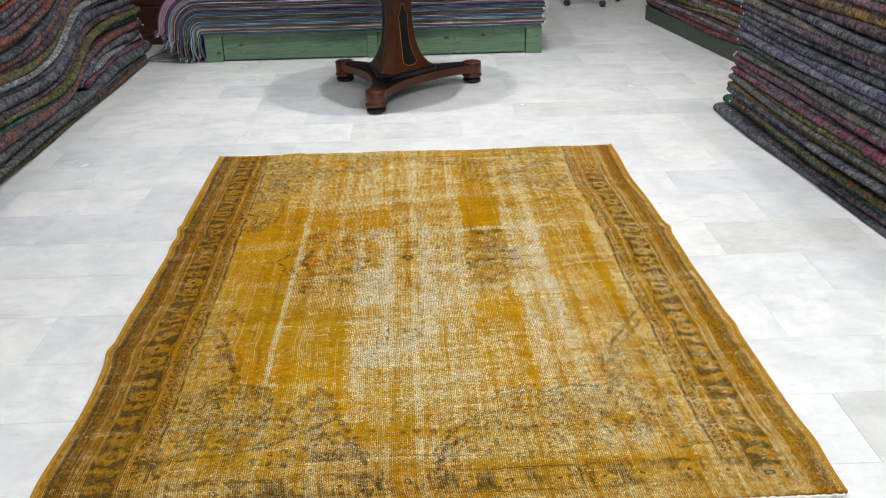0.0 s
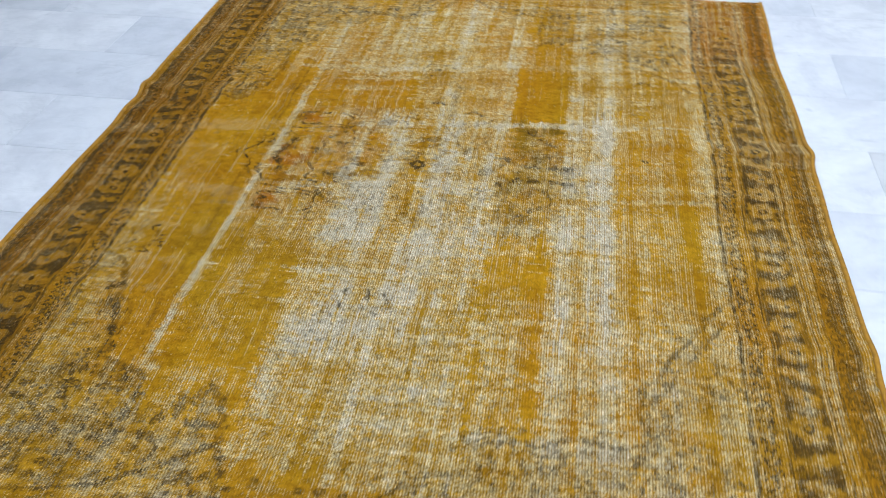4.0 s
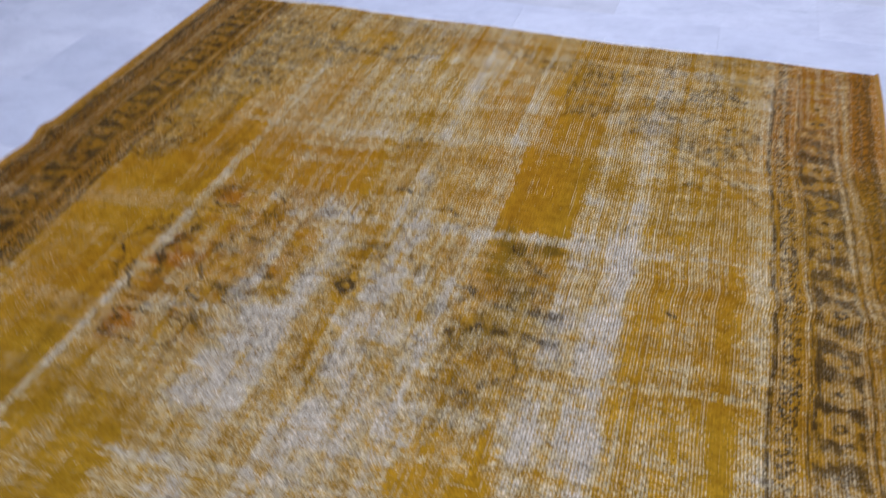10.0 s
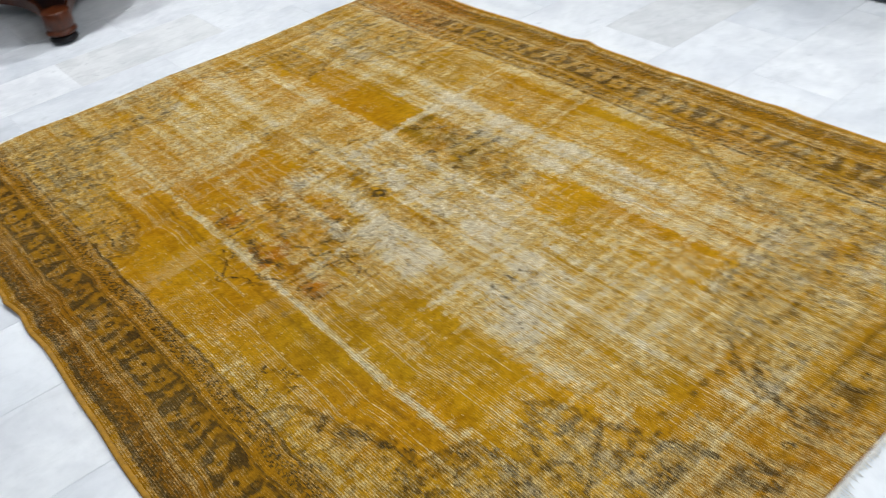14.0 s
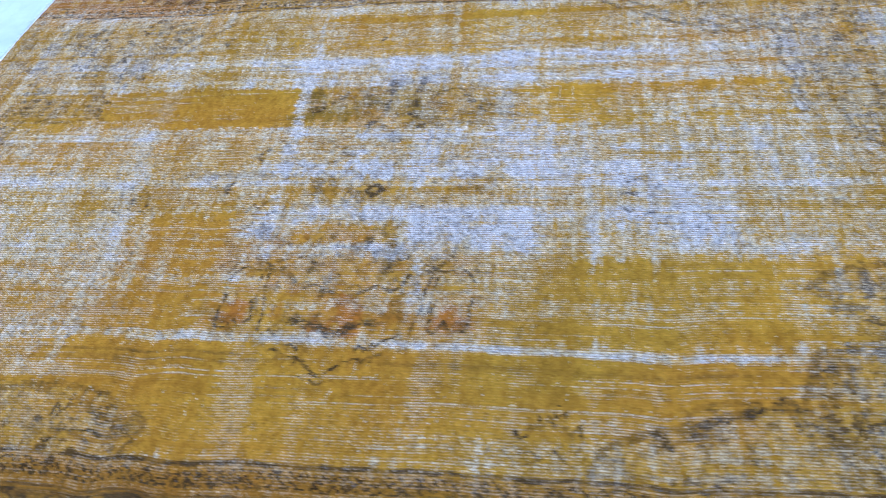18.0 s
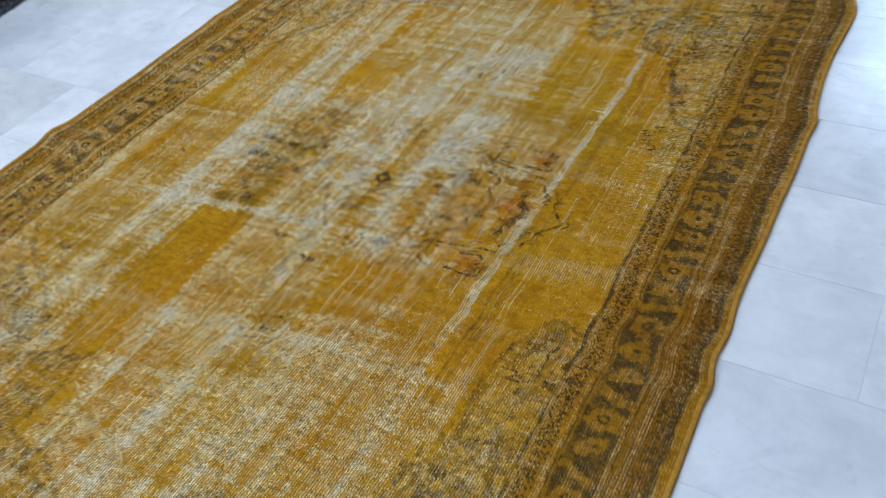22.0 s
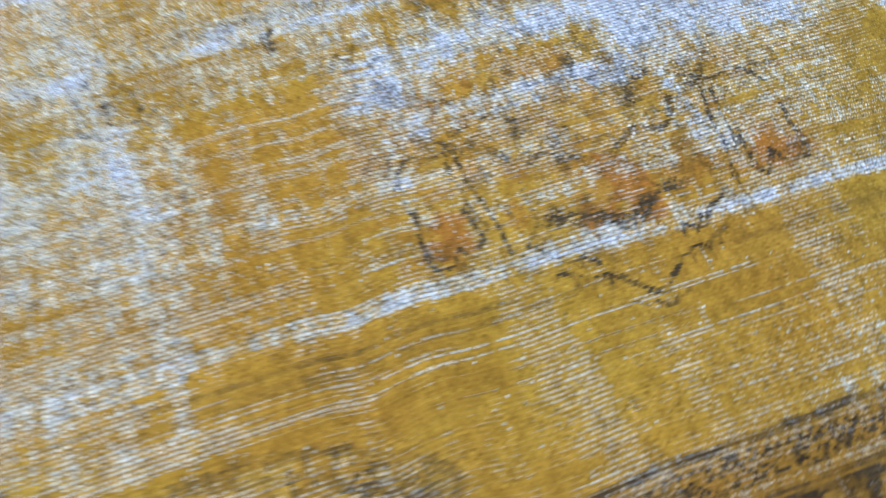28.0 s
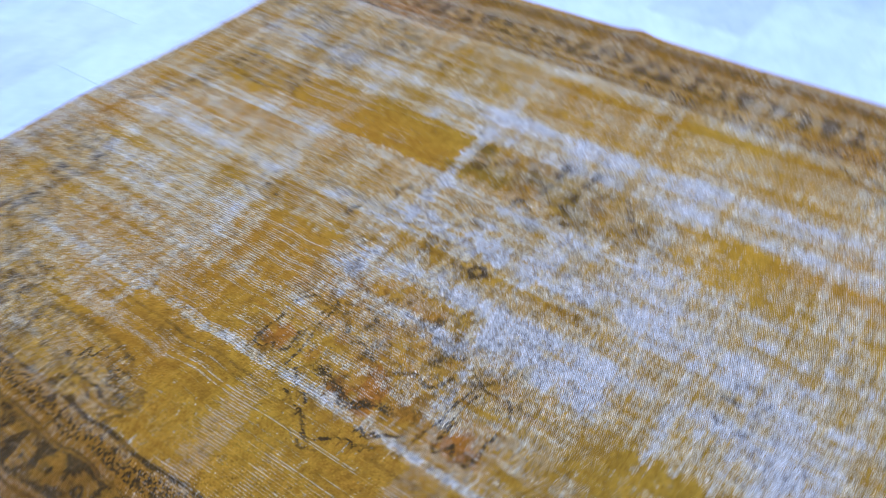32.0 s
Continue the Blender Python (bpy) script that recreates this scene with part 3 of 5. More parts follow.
# checkered guards, black on brown outside and on tan inside
speck = 0.6 * soft_noise(0.7, 0.7) + 0.5 * rng.standard_normal((NY, NX))
checks = ((np.floor(WY / 0.0102) + np.floor(side / 0.0102)) % 2)
west_edge = in_l < in_r
band = step(side, 0.026, 0.030) * step(-side, -0.066, -0.062)
dark = np.maximum(dark, np.where(west_edge, 0.90, 0.60) * step(side, 0.016, 0.020) * step(-side, -0.036, -0.031) * step(speck, -1.6, -0.5))
dark = np.maximum(dark, band * np.where(west_edge, 0.75, 0.62) * step(speck + 0.8 * (checks - 0.5), -0.5, 0.5))
checks2 = ((np.floor(WY / 0.0068) + np.floor(side / 0.0068)) % 2)
band2 = step(side, 0.215, 0.218) * step(-side, -0.254, -0.250) * step(in_b, 0.15, 0.2)
dark = np.maximum(dark, band2 * 0.88 * step(speck + 0.8 * (checks2 - 0.5), -0.2, 0.7))
rust = np.maximum(rust, np.where(west_edge, 0.40, 0.15) * step(-side, -0.098, -0.090) * step(side, 0.022, 0.026))
for yl, v in ((0.150, 0.60), (0.205, 0.50), (0.060, 0.45)):
    w_ = np.exp(-((in_b - yl) / 0.0035) ** 4) * (side > 0.10) * step(soft_noise(22, 2), -0.9, 0.2)
    dark = np.maximum(dark, v * w_)
w_ = np.exp(-((in_t - 0.115) / 0.003) ** 4) * (side > 0.2) * step(soft_noise(22, 2), -0.5, 0.6)
dark = np.maximum(dark, 0.5 * w_)

# corner pieces: a broad scalloped outline, filled with blossoms and leaves
SOUTH_WEST = [(0.29, 0.93), (0.344, 0.905), (0.39, 0.81), (0.385, 0.751), (0.42, 0.773), (0.443, 0.692), (0.424, 0.60), (0.50, 0.575), (0.54, 0.56), (0.555, 0.52),
              (0.54, 0.46), (0.60, 0.455), (0.66, 0.50), (0.694, 0.545), (0.742, 0.501), (0.757, 0.434), (0.775, 0.371), (0.80, 0.30), (0.85, 0.23)]
SOUTH_EAST = [(1.74, 0.93), (1.706, 0.882), (1.675, 0.824), (1.636, 0.77), (1.60, 0.70), (1.573, 0.676), (1.563, 0.636), (1.565, 0.592), (1.577, 0.53), (1.526, 0.511), (1.468, 0.515),
              (1.421, 0.51), (1.37, 0.489), (1.337, 0.491), (1.304, 0.506), (1.255, 0.51), (1.225, 0.487), (1.246, 0.468), (1.249, 0.43), (1.217, 0.40), (1.161, 0.383), (1.10, 0.33), (1.06, 0.28), (1.03, 0.22)]
NORTH_WEST = [(0.29, 1.73), (0.355, 1.71), (0.413, 1.80), (0.427, 1.92), (0.415, 2.09), (0.463, 2.16), (0.50, 2.30), (0.60, 2.306), (0.657, 2.39), (0.778, 2.375), (0.88, 2.48), (0.93, 2.56)]
NORTH_EAST = [(1.74, 1.93), (1.66, 2.02), (1.55, 2.09), (1.467, 2.164), (1.443, 2.22), (1.474, 2.30), (1.40, 2.28), (1.315, 2.243), (1.266, 2.25), (1.25, 2.35), (1.26, 2.437), (1.20, 2.455), (1.087, 2.47), (1.0, 2.56)]
HEARTS = ((0.29, 0.21), (1.74, 0.21), (0.29, 2.55), (1.74, 2.55))
inside = np.zeros((NY, NX))
for n, (outline, (hx, hy)) in enumerate(zip((SOUTH_WEST, SOUTH_EAST, NORTH_WEST, NORTH_EAST), HEARTS)):
    line = curve(outline, 5)
    # the area between the outline and the rug's corner, by angle and reach round the corner
    ang = np.array([math.atan2(abs(y - hy), abs(x - hx)) for x, y in line])
    rad = np.array([math.hypot(x - hx, y - hy) for x, y in line])
    order = np.argsort(ang)
    a = np.arctan2(np.abs(WY - hy), np.abs(WX - hx))
    reach = np.interp(a, ang[order], rad[order])
    quadrant = ((WX > hx) if hx < 1 else (WX < hx)) & ((WY > hy) if hy < 1 else (WY < hy))
    inside = np.maximum(inside, quadrant * step(reach - np.hypot(WX - hx, WY - hy), 0.0, 0.02))
    strength = (0.90, 0.78, 0.86, 0.84)[n]
    stroke(line, 0.0070, strength * (0.86 if n == 1 else 0.62))
    stroke([(x + (hx - x) * 0.085, y + (hy - y) * 0.085) for x, y in line], 0.0056, strength * (0.74 if n == 1 else 0.45))
    r = random.Random(20 + n)
    for i in range(150):
        k = r.randrange(len(line))
        q = r.random() ** 0.6
        x, y = hx + (line[k][0] - hx) * q, hy + (line[k][1] - hy) * q
        turn = r.uniform(0, math.pi)
        size = r.uniform(0.010, 0.026)
        if i % 6 == 0:
            oval(x, y, size * 1.3, size * 1.1, turn, 0, 1.0, gold)
            for p in range(5):
                b = turn + p * 1.257
                oval(x + size * 1.5 * math.cos(b), y + size * 1.4 * math.sin(b), size * 0.55, size * 0.38, b, 0, strength * 0.85)
        elif i % 6 in (1, 2):
            bend = r.uniform(-0.9, 0.9)
            stroke([(x + s * 0.018 * math.cos(turn + bend * s / 3), y + s * 0.018 * math.sin(turn + bend * s / 3)) for s in range(-2, 3)], 0.0058, strength * r.uniform(0.45, 0.85))
        elif i % 6 in (3, 4):
            oval(x, y, size, size * 0.5, turn, 0, strength * r.uniform(0.5, 0.9))
        else:
            oval(x, y, size * 1.4, size * 0.8, turn, 0, 0.9, gold)
# leaves, stems and gold blossoms of the southern corners
for line_, half_, value_ in (([(0.24, 0.255), (0.374, 0.252), (0.503, 0.272), (0.606, 0.306), (0.70, 0.36), (0.76, 0.402)], 0.0075, 0.78),
                             ([(0.80, 0.275), (0.828, 0.249), (0.845, 0.19)], 0.0080, 0.80), ([(0.395, 0.765), (0.418, 0.69), (0.438, 0.618), (0.425, 0.58)], 0.0105, 0.88),
                             ([(0.50, 0.545), (0.545, 0.525), (0.563, 0.485), (0.55, 0.44), (0.525, 0.418)], 0.0110, 0.88), ([(0.69, 0.452), (0.756, 0.447)], 0.0110, 0.75),
                             ([(1.04, 0.16), (1.059, 0.235), (1.09, 0.27), (1.123, 0.291)], 0.0090, 0.82), ([(0.31, 0.50), (0.37, 0.515), (0.43, 0.50)], 0.0070, 0.75)):
    stroke(curve(line_), half_, value_)
oval(0.738, 0.228, 0.055, 0.017, 0.05, 0, 0.90)
oval(0.728, 0.317, 0.030, 0.014, 0.3, 0, 0.70)
for x, y, rx, ry in ((0.40, 0.335, 0.070, 0.045), (0.510, 0.470, 0.026, 0.030), (0.300, 0.600, 0.026, 0.030), (1.594, 0.350, 0.055, 0.022), (1.700, 0.740, 0.026, 0.030), (1.681, 0.572, 0.034, 0.040), (1.190, 0.225, 0.040, 0.034)):
    oval(x, y, rx, ry, 0.2, 0, 1.0, gold)
    wear = wear - 0.22 * np.exp(-(np.hypot((WX - x) / rx, (WY - y) / ry)) ** 4)
for x, y in ((1.303, 2.409), (1.318, 2.343), (1.45, 2.25), (1.542, 2.264), (1.600, 1.97), (1.673, 2.412), (0.79, 2.40), (0.60, 2.40), (0.70, 2.443), (0.412, 2.143), (0.982, 1.756), (1.091, 1.711)):
    stroke([(x - 0.018, y - 0.004), (x, y + 0.010), (x + 0.016, y - 0.006)], 0.0065, 0.85)
# the cartouche in the north-eastern corner
stroke(curve([(1.483, 2.496), (1.56, 2.505), (1.628, 2.49), (1.653, 2.41), (1.619, 2.342), (1.53, 2.315), (1.474, 2.301)]), 0.006, 0.6)
grain = soft_noise(3, 3)
mass = inside * (0.6 + 0.4 * step(soft_noise(1.2, 20), -0.5, 0.8)) * step(0.65 * soft_noise(8, 6) + 0.5 * soft_noise(6, 1.0) + 0.35 * soft_noise(1.0, 2.0) + 0.3 * columns, -0.1, 1.0)
west = 1.0 - 0.55 * step(DX, 0.8, 1.2)
dark = np.maximum(dark, (0.32 + 0.30 * west) * mass)
gold = np.maximum(gold, inside * west * step(soft_noise(5, 5), 0.6, 1.2))
wear = wear * (1 - 0.4 * inside) + (0.72 - 0.28 * west + 0.10 * columns + 0.08 * lines) * 0.55 * inside

# the medallion: pendant, palmettes, curved twin stems, centre flower
both(lambda m: stroke([(0.571, m(1.285)), (0.549, m(1.316)), (0.535, m(1.333)), (0.541, m(1.353)), (0.527, m(1.360))], 0.0034, 1.0))
both(lambda m: stroke([(0.545, m(1.330)), (0.530, m(1.340))], 0.0034, 0.9))
both(lambda m: stroke([(0.527, m(1.303)), (0.519, m(1.325)), (0.511, m(1.338)), (0.513, m(1.353)), (0.503, m(1.375)), (0.488, m(1.390)), (0.479, m(1.400)), (0.468, m(1.414))], 0.0032, 1.0))
for dx_, dy_ in ((0.511, 1.338), (0.519, 1.320), (0.503, 1.362)):
    both(lambda m: stroke([(dx_, m(dy_)), (dx_ - 0.013, m(dy_ + 0.002))], 0.0026, 0.9))
both(lambda m: stroke([(0.463, m(1.383)), (0.459, m(1.392))], 0.0034, 0.9))
both(lambda m: stroke([(0.457, m(1.404)), (0.448, m(1.412))], 0.0034, 0.9))
both(lambda m: stroke(curve([(0.72, m(1.245)), (0.68, m(1.252)), (0.635, m(1.255)), (0.60, m(1.262)), (0.575, m(1.263))]), 0.0032, 1.0))
both(lambda m: stroke(curve([(0.72, m(1.232)), (0.68, m(1.236)), (0.64, m(1.238)), (0.61, m(1.247))]), 0.0028, 0.8))
both(lambda m: stroke([(0.60, m(1.18)), (0.60, m(1.21)), (0.635, m(1.20))], 0.020, 1, rust))
both(lambda m: stroke([(0.66, m(1.165)), (0.62, m(1.160)), (0.578, m(1.166)), (0.575, m(1.19)), (0.597, m(1.205)), (0.574, m(1.222)), (0.60, m(1.236)), (0.645, m(1.228))], 0.0038, 0.95))
both(lambda m: oval(0.595, m(1.175), 0.013, 0.018, 0.4, 0, 0.55))
stroke(curve([(0.600, 1.500), (0.590, 1.475), (0.578, 1.445), (0.566, 1.417), (0.580, 1.385), (0.595, 1.360), (0.598, 1.325)]), 0.0105, 0.85)
oval(0.625, 1.412, 0.034, 0.040, 0, 0, 1, rust)
stroke([(0.66, 1.465), (0.70, 1.46), (0.715, 1.44)], 0.006, 0.7)
both(lambda m: stroke(curve([(0.770, m(1.53)), (0.765, m(1.505)), (0.735, m(1.490)), (0.728, m(1.505))]), 0.0062, 0.85))
both(lambda m: stroke(curve([(0.755, m(1.600)), (0.732, m(1.580)), (0.738, m(1.550))]), 0.0062, 0.75))
oval(0.822, 1.392, 0.024, 0.013, 0, 0, 0.7)
both(lambda m: oval(0.585, m(1.385), 0.030, 0.024, 0.0, 0, 1, rust))
both(lambda m: stroke([(0.560, m(1.405)), (0.575, m(1.39)), (0.600, m(1.375))], 0.006, 0.45))
both(lambda m: stroke(curve([(0.66, m(1.40)), (0.69, m(1.36)), (0.68, m(1.32)), (0.72, m(1.29))]), 0.005, 0.75))
both(lambda m: oval(0.715, m(1.34), 0.022, 0.034, 0.2, 0, 1, gold))
both(lambda m: stroke(curve([(0.70, m(1.16)), (0.74, m(1.19)), (0.73, m(1.23)), (0.76, m(1.27))]), 0.004, 0.75))
both(lambda m: oval(0.745, m(1.15), 0.016, 0.022, 0, 0.6, 0.6))
both(lambda m: stroke(curve([(1.21, m(1.35)), (1.24, m(1.375)), (1.30, m(1.38)), (1.40, m(1.375))]), 0.009, 0.85))
both(lambda m: stroke(curve([(1.37, m(1.40)), (1.33, m(1.33)), (1.36, m(1.28)), (1.30, m(1.24))]), 0.008, 0.7))
both(lambda m: oval(1.29, m(1.32), 0.040, 0.028, 0.5, 0, 0.55))
both(lambda m: oval(1.27, m(1.20), 0.05, 0.020, 0.2, 0, 0.42))
both(lambda m: oval(1.33, m(1.17), 0.022, 0.030, 0, 0.6, 0.5))
both(lambda m: stroke([(1.275, m(1.612)), (1.262, m(1.628)), (1.283, m(1.634))], 0.006, 0.9))
both(lambda m: oval(0.935, m(1.965), 0.030, 0.024, 0, 0.78, 0.85))
both(lambda m: oval(0.985, m(1.985), 0.024, 0.022, 0, 0.78, 0.75))
both(lambda m: stroke(curve([(0.90, m(1.995)), (0.92, m(2.02)), (0.96, m(2.015)), (0.99, m(2.03))]), 0.004, 0.7))
oval(0.978, 1.415, 0.021, 0.020, 0, 0.35, 1.0)
for p in range(6):
    oval(0.978 + 0.045 * math.cos(p * 1.047), 1.415 + 0.045 * math.sin(p * 1.047), 0.015, 0.010, p * 1.047, 0, 0.7, gold)
r = random.Random(5)
for i in range(260):
    x, y = r.uniform(0.60, 1.46), 1.415 + r.choice((-1, 1)) * r.uniform(0, 0.30)
    if ((x - 1.0) / 0.46) ** 2 + ((y - 1.415) / 0.29) ** 2 > 1:
        continue
    a = r.uniform(0, math.pi)
    v = r.uniform(0.25, 0.62)
    if i % 3:
        stroke([(x, y), (x + 0.018 * math.cos(a), y + 0.018 * math.sin(a)), (x + 0.026 * math.cos(a + 0.9), y + 0.026 * math.sin(a + 0.9))], 0.0035, v)
    else:
        oval(x, y, 0.014, 0.009, a, 0, 0.9, gold)
dark = np.maximum(dark, 0.40 * np.exp(-((DX - 1.028) / 0.014) ** 2) * step(DY, 0.75, 0.9) * step(-DY, -2.45, -2.2) * step(soft_noise(2, 14), -0.6, 0.9))
shade_patch = patch(1.21, 1.36, 1.14, 1.66, 0.02, 0.04) * step(soft_noise(5, 5), -0.5, 1.0)
dark = np.maximum(dark, 0.48 * shade_patch)
dark = np.maximum(dark, 0.55 * np.exp(-((DX - 0.515) / 0.004) ** 2) * step(DY, 1.5, 1.6) * step(-DY, -2.2, -1.9))
# grey bands across and along the medallion, and olive streaks along the warp
dark = np.maximum(dark, 0.55 * patch(0.58, 0.80, 1.325, 1.365, 0.02, 0.010) * step(soft_noise(4, 2), -0.8, 0.6))
dark = np.maximum(dark, 0.42 * np.exp(-((DX - 0.497) / 0.009) ** 2) * step(DY, 0.55, 0.75) * step(-DY, -2.15, -1.9) * step(soft_noise(1.5, 40), -0.9, 0.8))
dark = np.maximum(dark, 0.75 * np.exp(-((DY - 1.374) / 0.007) ** 4) * step(DX, 1.21, 1.25) * step(-DX, -1.41, -1.37) * step(soft_noise(3, 1), -1.2, 0.2))
# dark dashes along the ochre line in the lower field, and a brown spot
for x in np.arange(0.86, 1.60, 0.043):
    oval(float(x), 0.325 + 0.006 * math.sin(x * 40), 0.012, 0.013, 0, 0, 0.62 if int(x * 100) % 3 else 0.25)
oval(1.588, 1.518, 0.008, 0.007, 0, 0, 0.9)
# dotted zigzag sprigs that reach into the ochre ground
SPRIG = ([(0.452, 1.060), (0.425, 1.063), (0.437, 1.042), (0.405, 1.046), (0.392, 1.038), (0.416, 1.020), (0.385, 1.020), (0.360, 1.030)],
         [(0.432, 1.095), (0.405, 1.088), (0.430, 1.072), (0.410, 1.066)], [(0.412, 1.112), (0.400, 1.105), (0.412, 1.090)], [(0.398, 1.130), (0.385, 1.122), (0.392, 1.108)],
         [(0.352, 1.125), (0.360, 1.105), (0.350, 1.090)], [(0.335, 1.110), (0.345, 1.085)], [(0.362, 1.060), (0.345, 1.045), (0.330, 1.030)])
for zig in SPRIG:
    both(lambda m: stroke([(x_ - 0.027, m(y_ - 0.078)) for x_, y_ in zig], 0.0028, 0.95))

broken = 0.42 + 0.58 * step(0.45 * grain + 0.55 * soft_noise(0.8, 3) + 0.35 * columns + 0.3 * lines, -1.1, 0.5)
busy = np.exp(-(((DX - 0.98) / 0.50) ** 2 + ((DY - 1.415) / 0.30) ** 2) ** 3)
west_half = patch(0.57, 0.84, 1.14, 1.69, 0.02, 0.03)
dark = np.maximum(dark, 0.55 * busy * step(0.6 * soft_noise(4, 4) + 0.7 * soft_noise(1.6, 1.6) + 0.25 * soft_noise(14, 6), 0.55, 1.35))
dark = np.maximum(dark, 0.36 * west_half * step(0.6 * soft_noise(5, 3) + 0.6 * soft_noise(2, 1.5), 0.2, 1.1))
rust = np.maximum(rust, 0.45 * west_half * step(soft_noise(4, 4), 0.0, 1.0))
wear = np.clip(wear - 0.22 * west_half * step(soft_noise(6, 5), -0.3, 0.8), 0, 1)
gold = np.maximum(gold, busy * step(soft_noise(5, 4), 0.7, 1.3))
wear = np.clip(wear - 0.22 * busy * step(0.7 * soft_noise(7, 6) + 0.6 * soft_noise(2.5, 2), 0.7, 1.3), 0, 1)
flecks = step(0.8 * soft_noise(1.4, 0.9) + 0.5 * soft_noise(14, 14), 1.25, 1.8)
dark = np.maximum(dark, 0.40 * flecks * step(wear, 0.2, 0.5))
inner = step(side, 0.27, 0.285) * step(in_b, 0.2, 0.21)
dark = dark * (1 - inner + inner * broken * np.where(WHITE < 0.20, 0.35, 1.0))
heart = np.exp(-(np.hypot(WX - 0.978, WY - 1.415) / 0.034) ** 4)
wear = wear * (1 - 0.7 * heart) + 0.25 * 0.7 * heart
oval(0.978, 1.415, 0.021, 0.020, 0, 0.45, 1.0)

# the stain across the western border, and the browner edge there
stain = np.exp(-((DY - 1.70 + 0.25 * (DX - 0.1)) / 0.035) ** 2) * step(-DX, -0.26, -0.18)
brown = np.clip(0.9 * stain + 0.42 * step(-in_l, -0.27, -0.22) + (0.50 * step(-in_l, -0.12, -0.06) + 0.14 * step(-in_l, -0.25, -0.05) + 0.16 * step(-in_r, -0.25, -0.05)) * step(side, 0.012, 0.022), 0, 1)
orange = step(DX, 1.70, 1.80) * step(DY, 2.05, 2.25)

# single knots: how much of the pale foundation shows through each
fine = 0.13 * soft_noise(0.6, 14) + 0.12 * soft_noise(5, 0.6) + 0.09 * soft_noise(1.0, 0.8) + 0.25 * rng.standard_normal((NY, NX))
bald = np.clip(1.30 * (wear - 0.085) + 0.85 * fine * np.clip(0.10 + 1.9 * wear, 0, 1), 0, 1)
pits = (rng.random((NY, NX)) < 0.010) * (rng.random((NY, NX)) < 0.7)
bald = np.maximum(bald, pits * 0.75)
ticks = step(soft_noise(7, 0.5), 2.1, 2.5) * step(soft_noise(30, 30), -0.6, 0.6)
bald = np.maximum(bald, 0.62 * ticks)
weft_rub = step(rows + 0.5 * soft_noise(1.0, 3), 0.9, 2.4) * (1 - step(wear, 0.4, 0.6)) * (1 - border)
bald = np.maximum(bald, 0.45 * weft_rub * (rng.random((NY, NX)) < 0.75))
# single warp threads laid bare, more of them where the pile is thin
threads = step(soft_noise(0.45, 26) + 0.6 * soft_noise(6, 80) + 0.25 * rows + 1.3 * (wear - 0.25), 0.45, 1.6)
bald = np.maximum(bald, (0.60 - 0.60 * step(wear, 0.38, 0.64)) * threads * (rng.random((NY, NX)) < 0.8) * (1 - 0.4 * dark))

tone = np.clip(0.5 + 0.14 * soft_noise(60, 10) + 0.10 * soft_noise(10, 60) + 0.16 * columns + 0.10 * lines + 0.10 * soft_noise(3, 3) + 0.10 * rng.standard_normal((NY, NX)), 0, 1)[..., None]


def c3(r_, g_, b_):
    return np.array((r_, g_, b_))


def over(a, b, k):
    return a * (1 - k[..., None]) + b * k[..., None]


pile = c3(0.280, 0.136, 0.002) * (1 - tone) + c3(0.400, 0.209, 0.003) * tone
olive = step(soft_noise(40, 40), -0.2, 1.4)
pile = over(pile, c3(0.235, 0.155, 0.010), 0.22 * olive)
pile = over(pile, c3(0.330, 0.132, 0.003), 0.32 * step(soft_noise(26, 50), 0.0, 1.3))
pile = over(pile, c3(0.150, 0.112, 0.008), 0.46 * patch(1.21, 1.36, 1.28, 1.64, 0.02, 0.04) * step(soft_noise(6, 9), -0.9, 0.6))
pile = over(pile, c3(0.270, 0.088, 0.004), 0.70 * np.clip(rust, 0, 1))
pile = over(pile, c3(0.330, 0.125, 0.005), 0.80 * np.clip(orange, 0, 1))
pile = over(pile, c3(0.400, 0.215, 0.010), 0.50 * gold)
pile = over(pile, c3(0.095, 0.036, 0.005), 0.62 * brown)
pile = over(pile, c3(0.390, 0.225, 0.025), 0.40 * step(wear, 0.32, 0.75))
pile = over(pile, c3(0.215, 0.088, 0.004), np.where(in_l < in_r, 0.36, 0.22) * border)
ink = c3(0.049, 0.027, 0.007) * (1 - tone) + c3(0.090, 0.054, 0.014) * tone
pile = over(pile, ink, np.clip(dark * (1.16 + 0.06 * border), 0, 1) * (0.82 + 0.18 * (WHITE > 0.25)))
base = c3(0.540, 0.420, 0.190) * (1 - tone) + c3(0.605, 0.500, 0.275) * tone
base = over(base, c3(0.575, 0.525, 0.405), step(wear, 0.62, 0.95) * 0.78)
base = over(base, c3(0.38, 0.22, 0.05), np.where(in_l < in_r, 0.65, 0.22) * border * step(-side, -0.29, -0.26))
base = over(base, c3(0.46, 0.32, 0.11), 0.5 * inside * west)
base = over(base, c3(0.46, 0.33, 0.12), 0.6 * border * step(side, 0.26, 0.29))
base = over(base, c3(0.120, 0.098, 0.058), np.clip(dark * 1.25, 0, 1) * (0.30 + 0.60 * (WHITE > 0.35)))
spread = np.clip(1 + (0.09 + 0.14 * np.clip(wear * 1.6, 0, 1)) * rng.standard_normal((NY, NX)) + 0.07 * soft_noise(1.6, 1.0), 0.5, 1.5)[..., None]
color = np.clip(pile * spread, 0.002, 0.9)
weft = np.clip(base * spread, 0.002, 0.9)


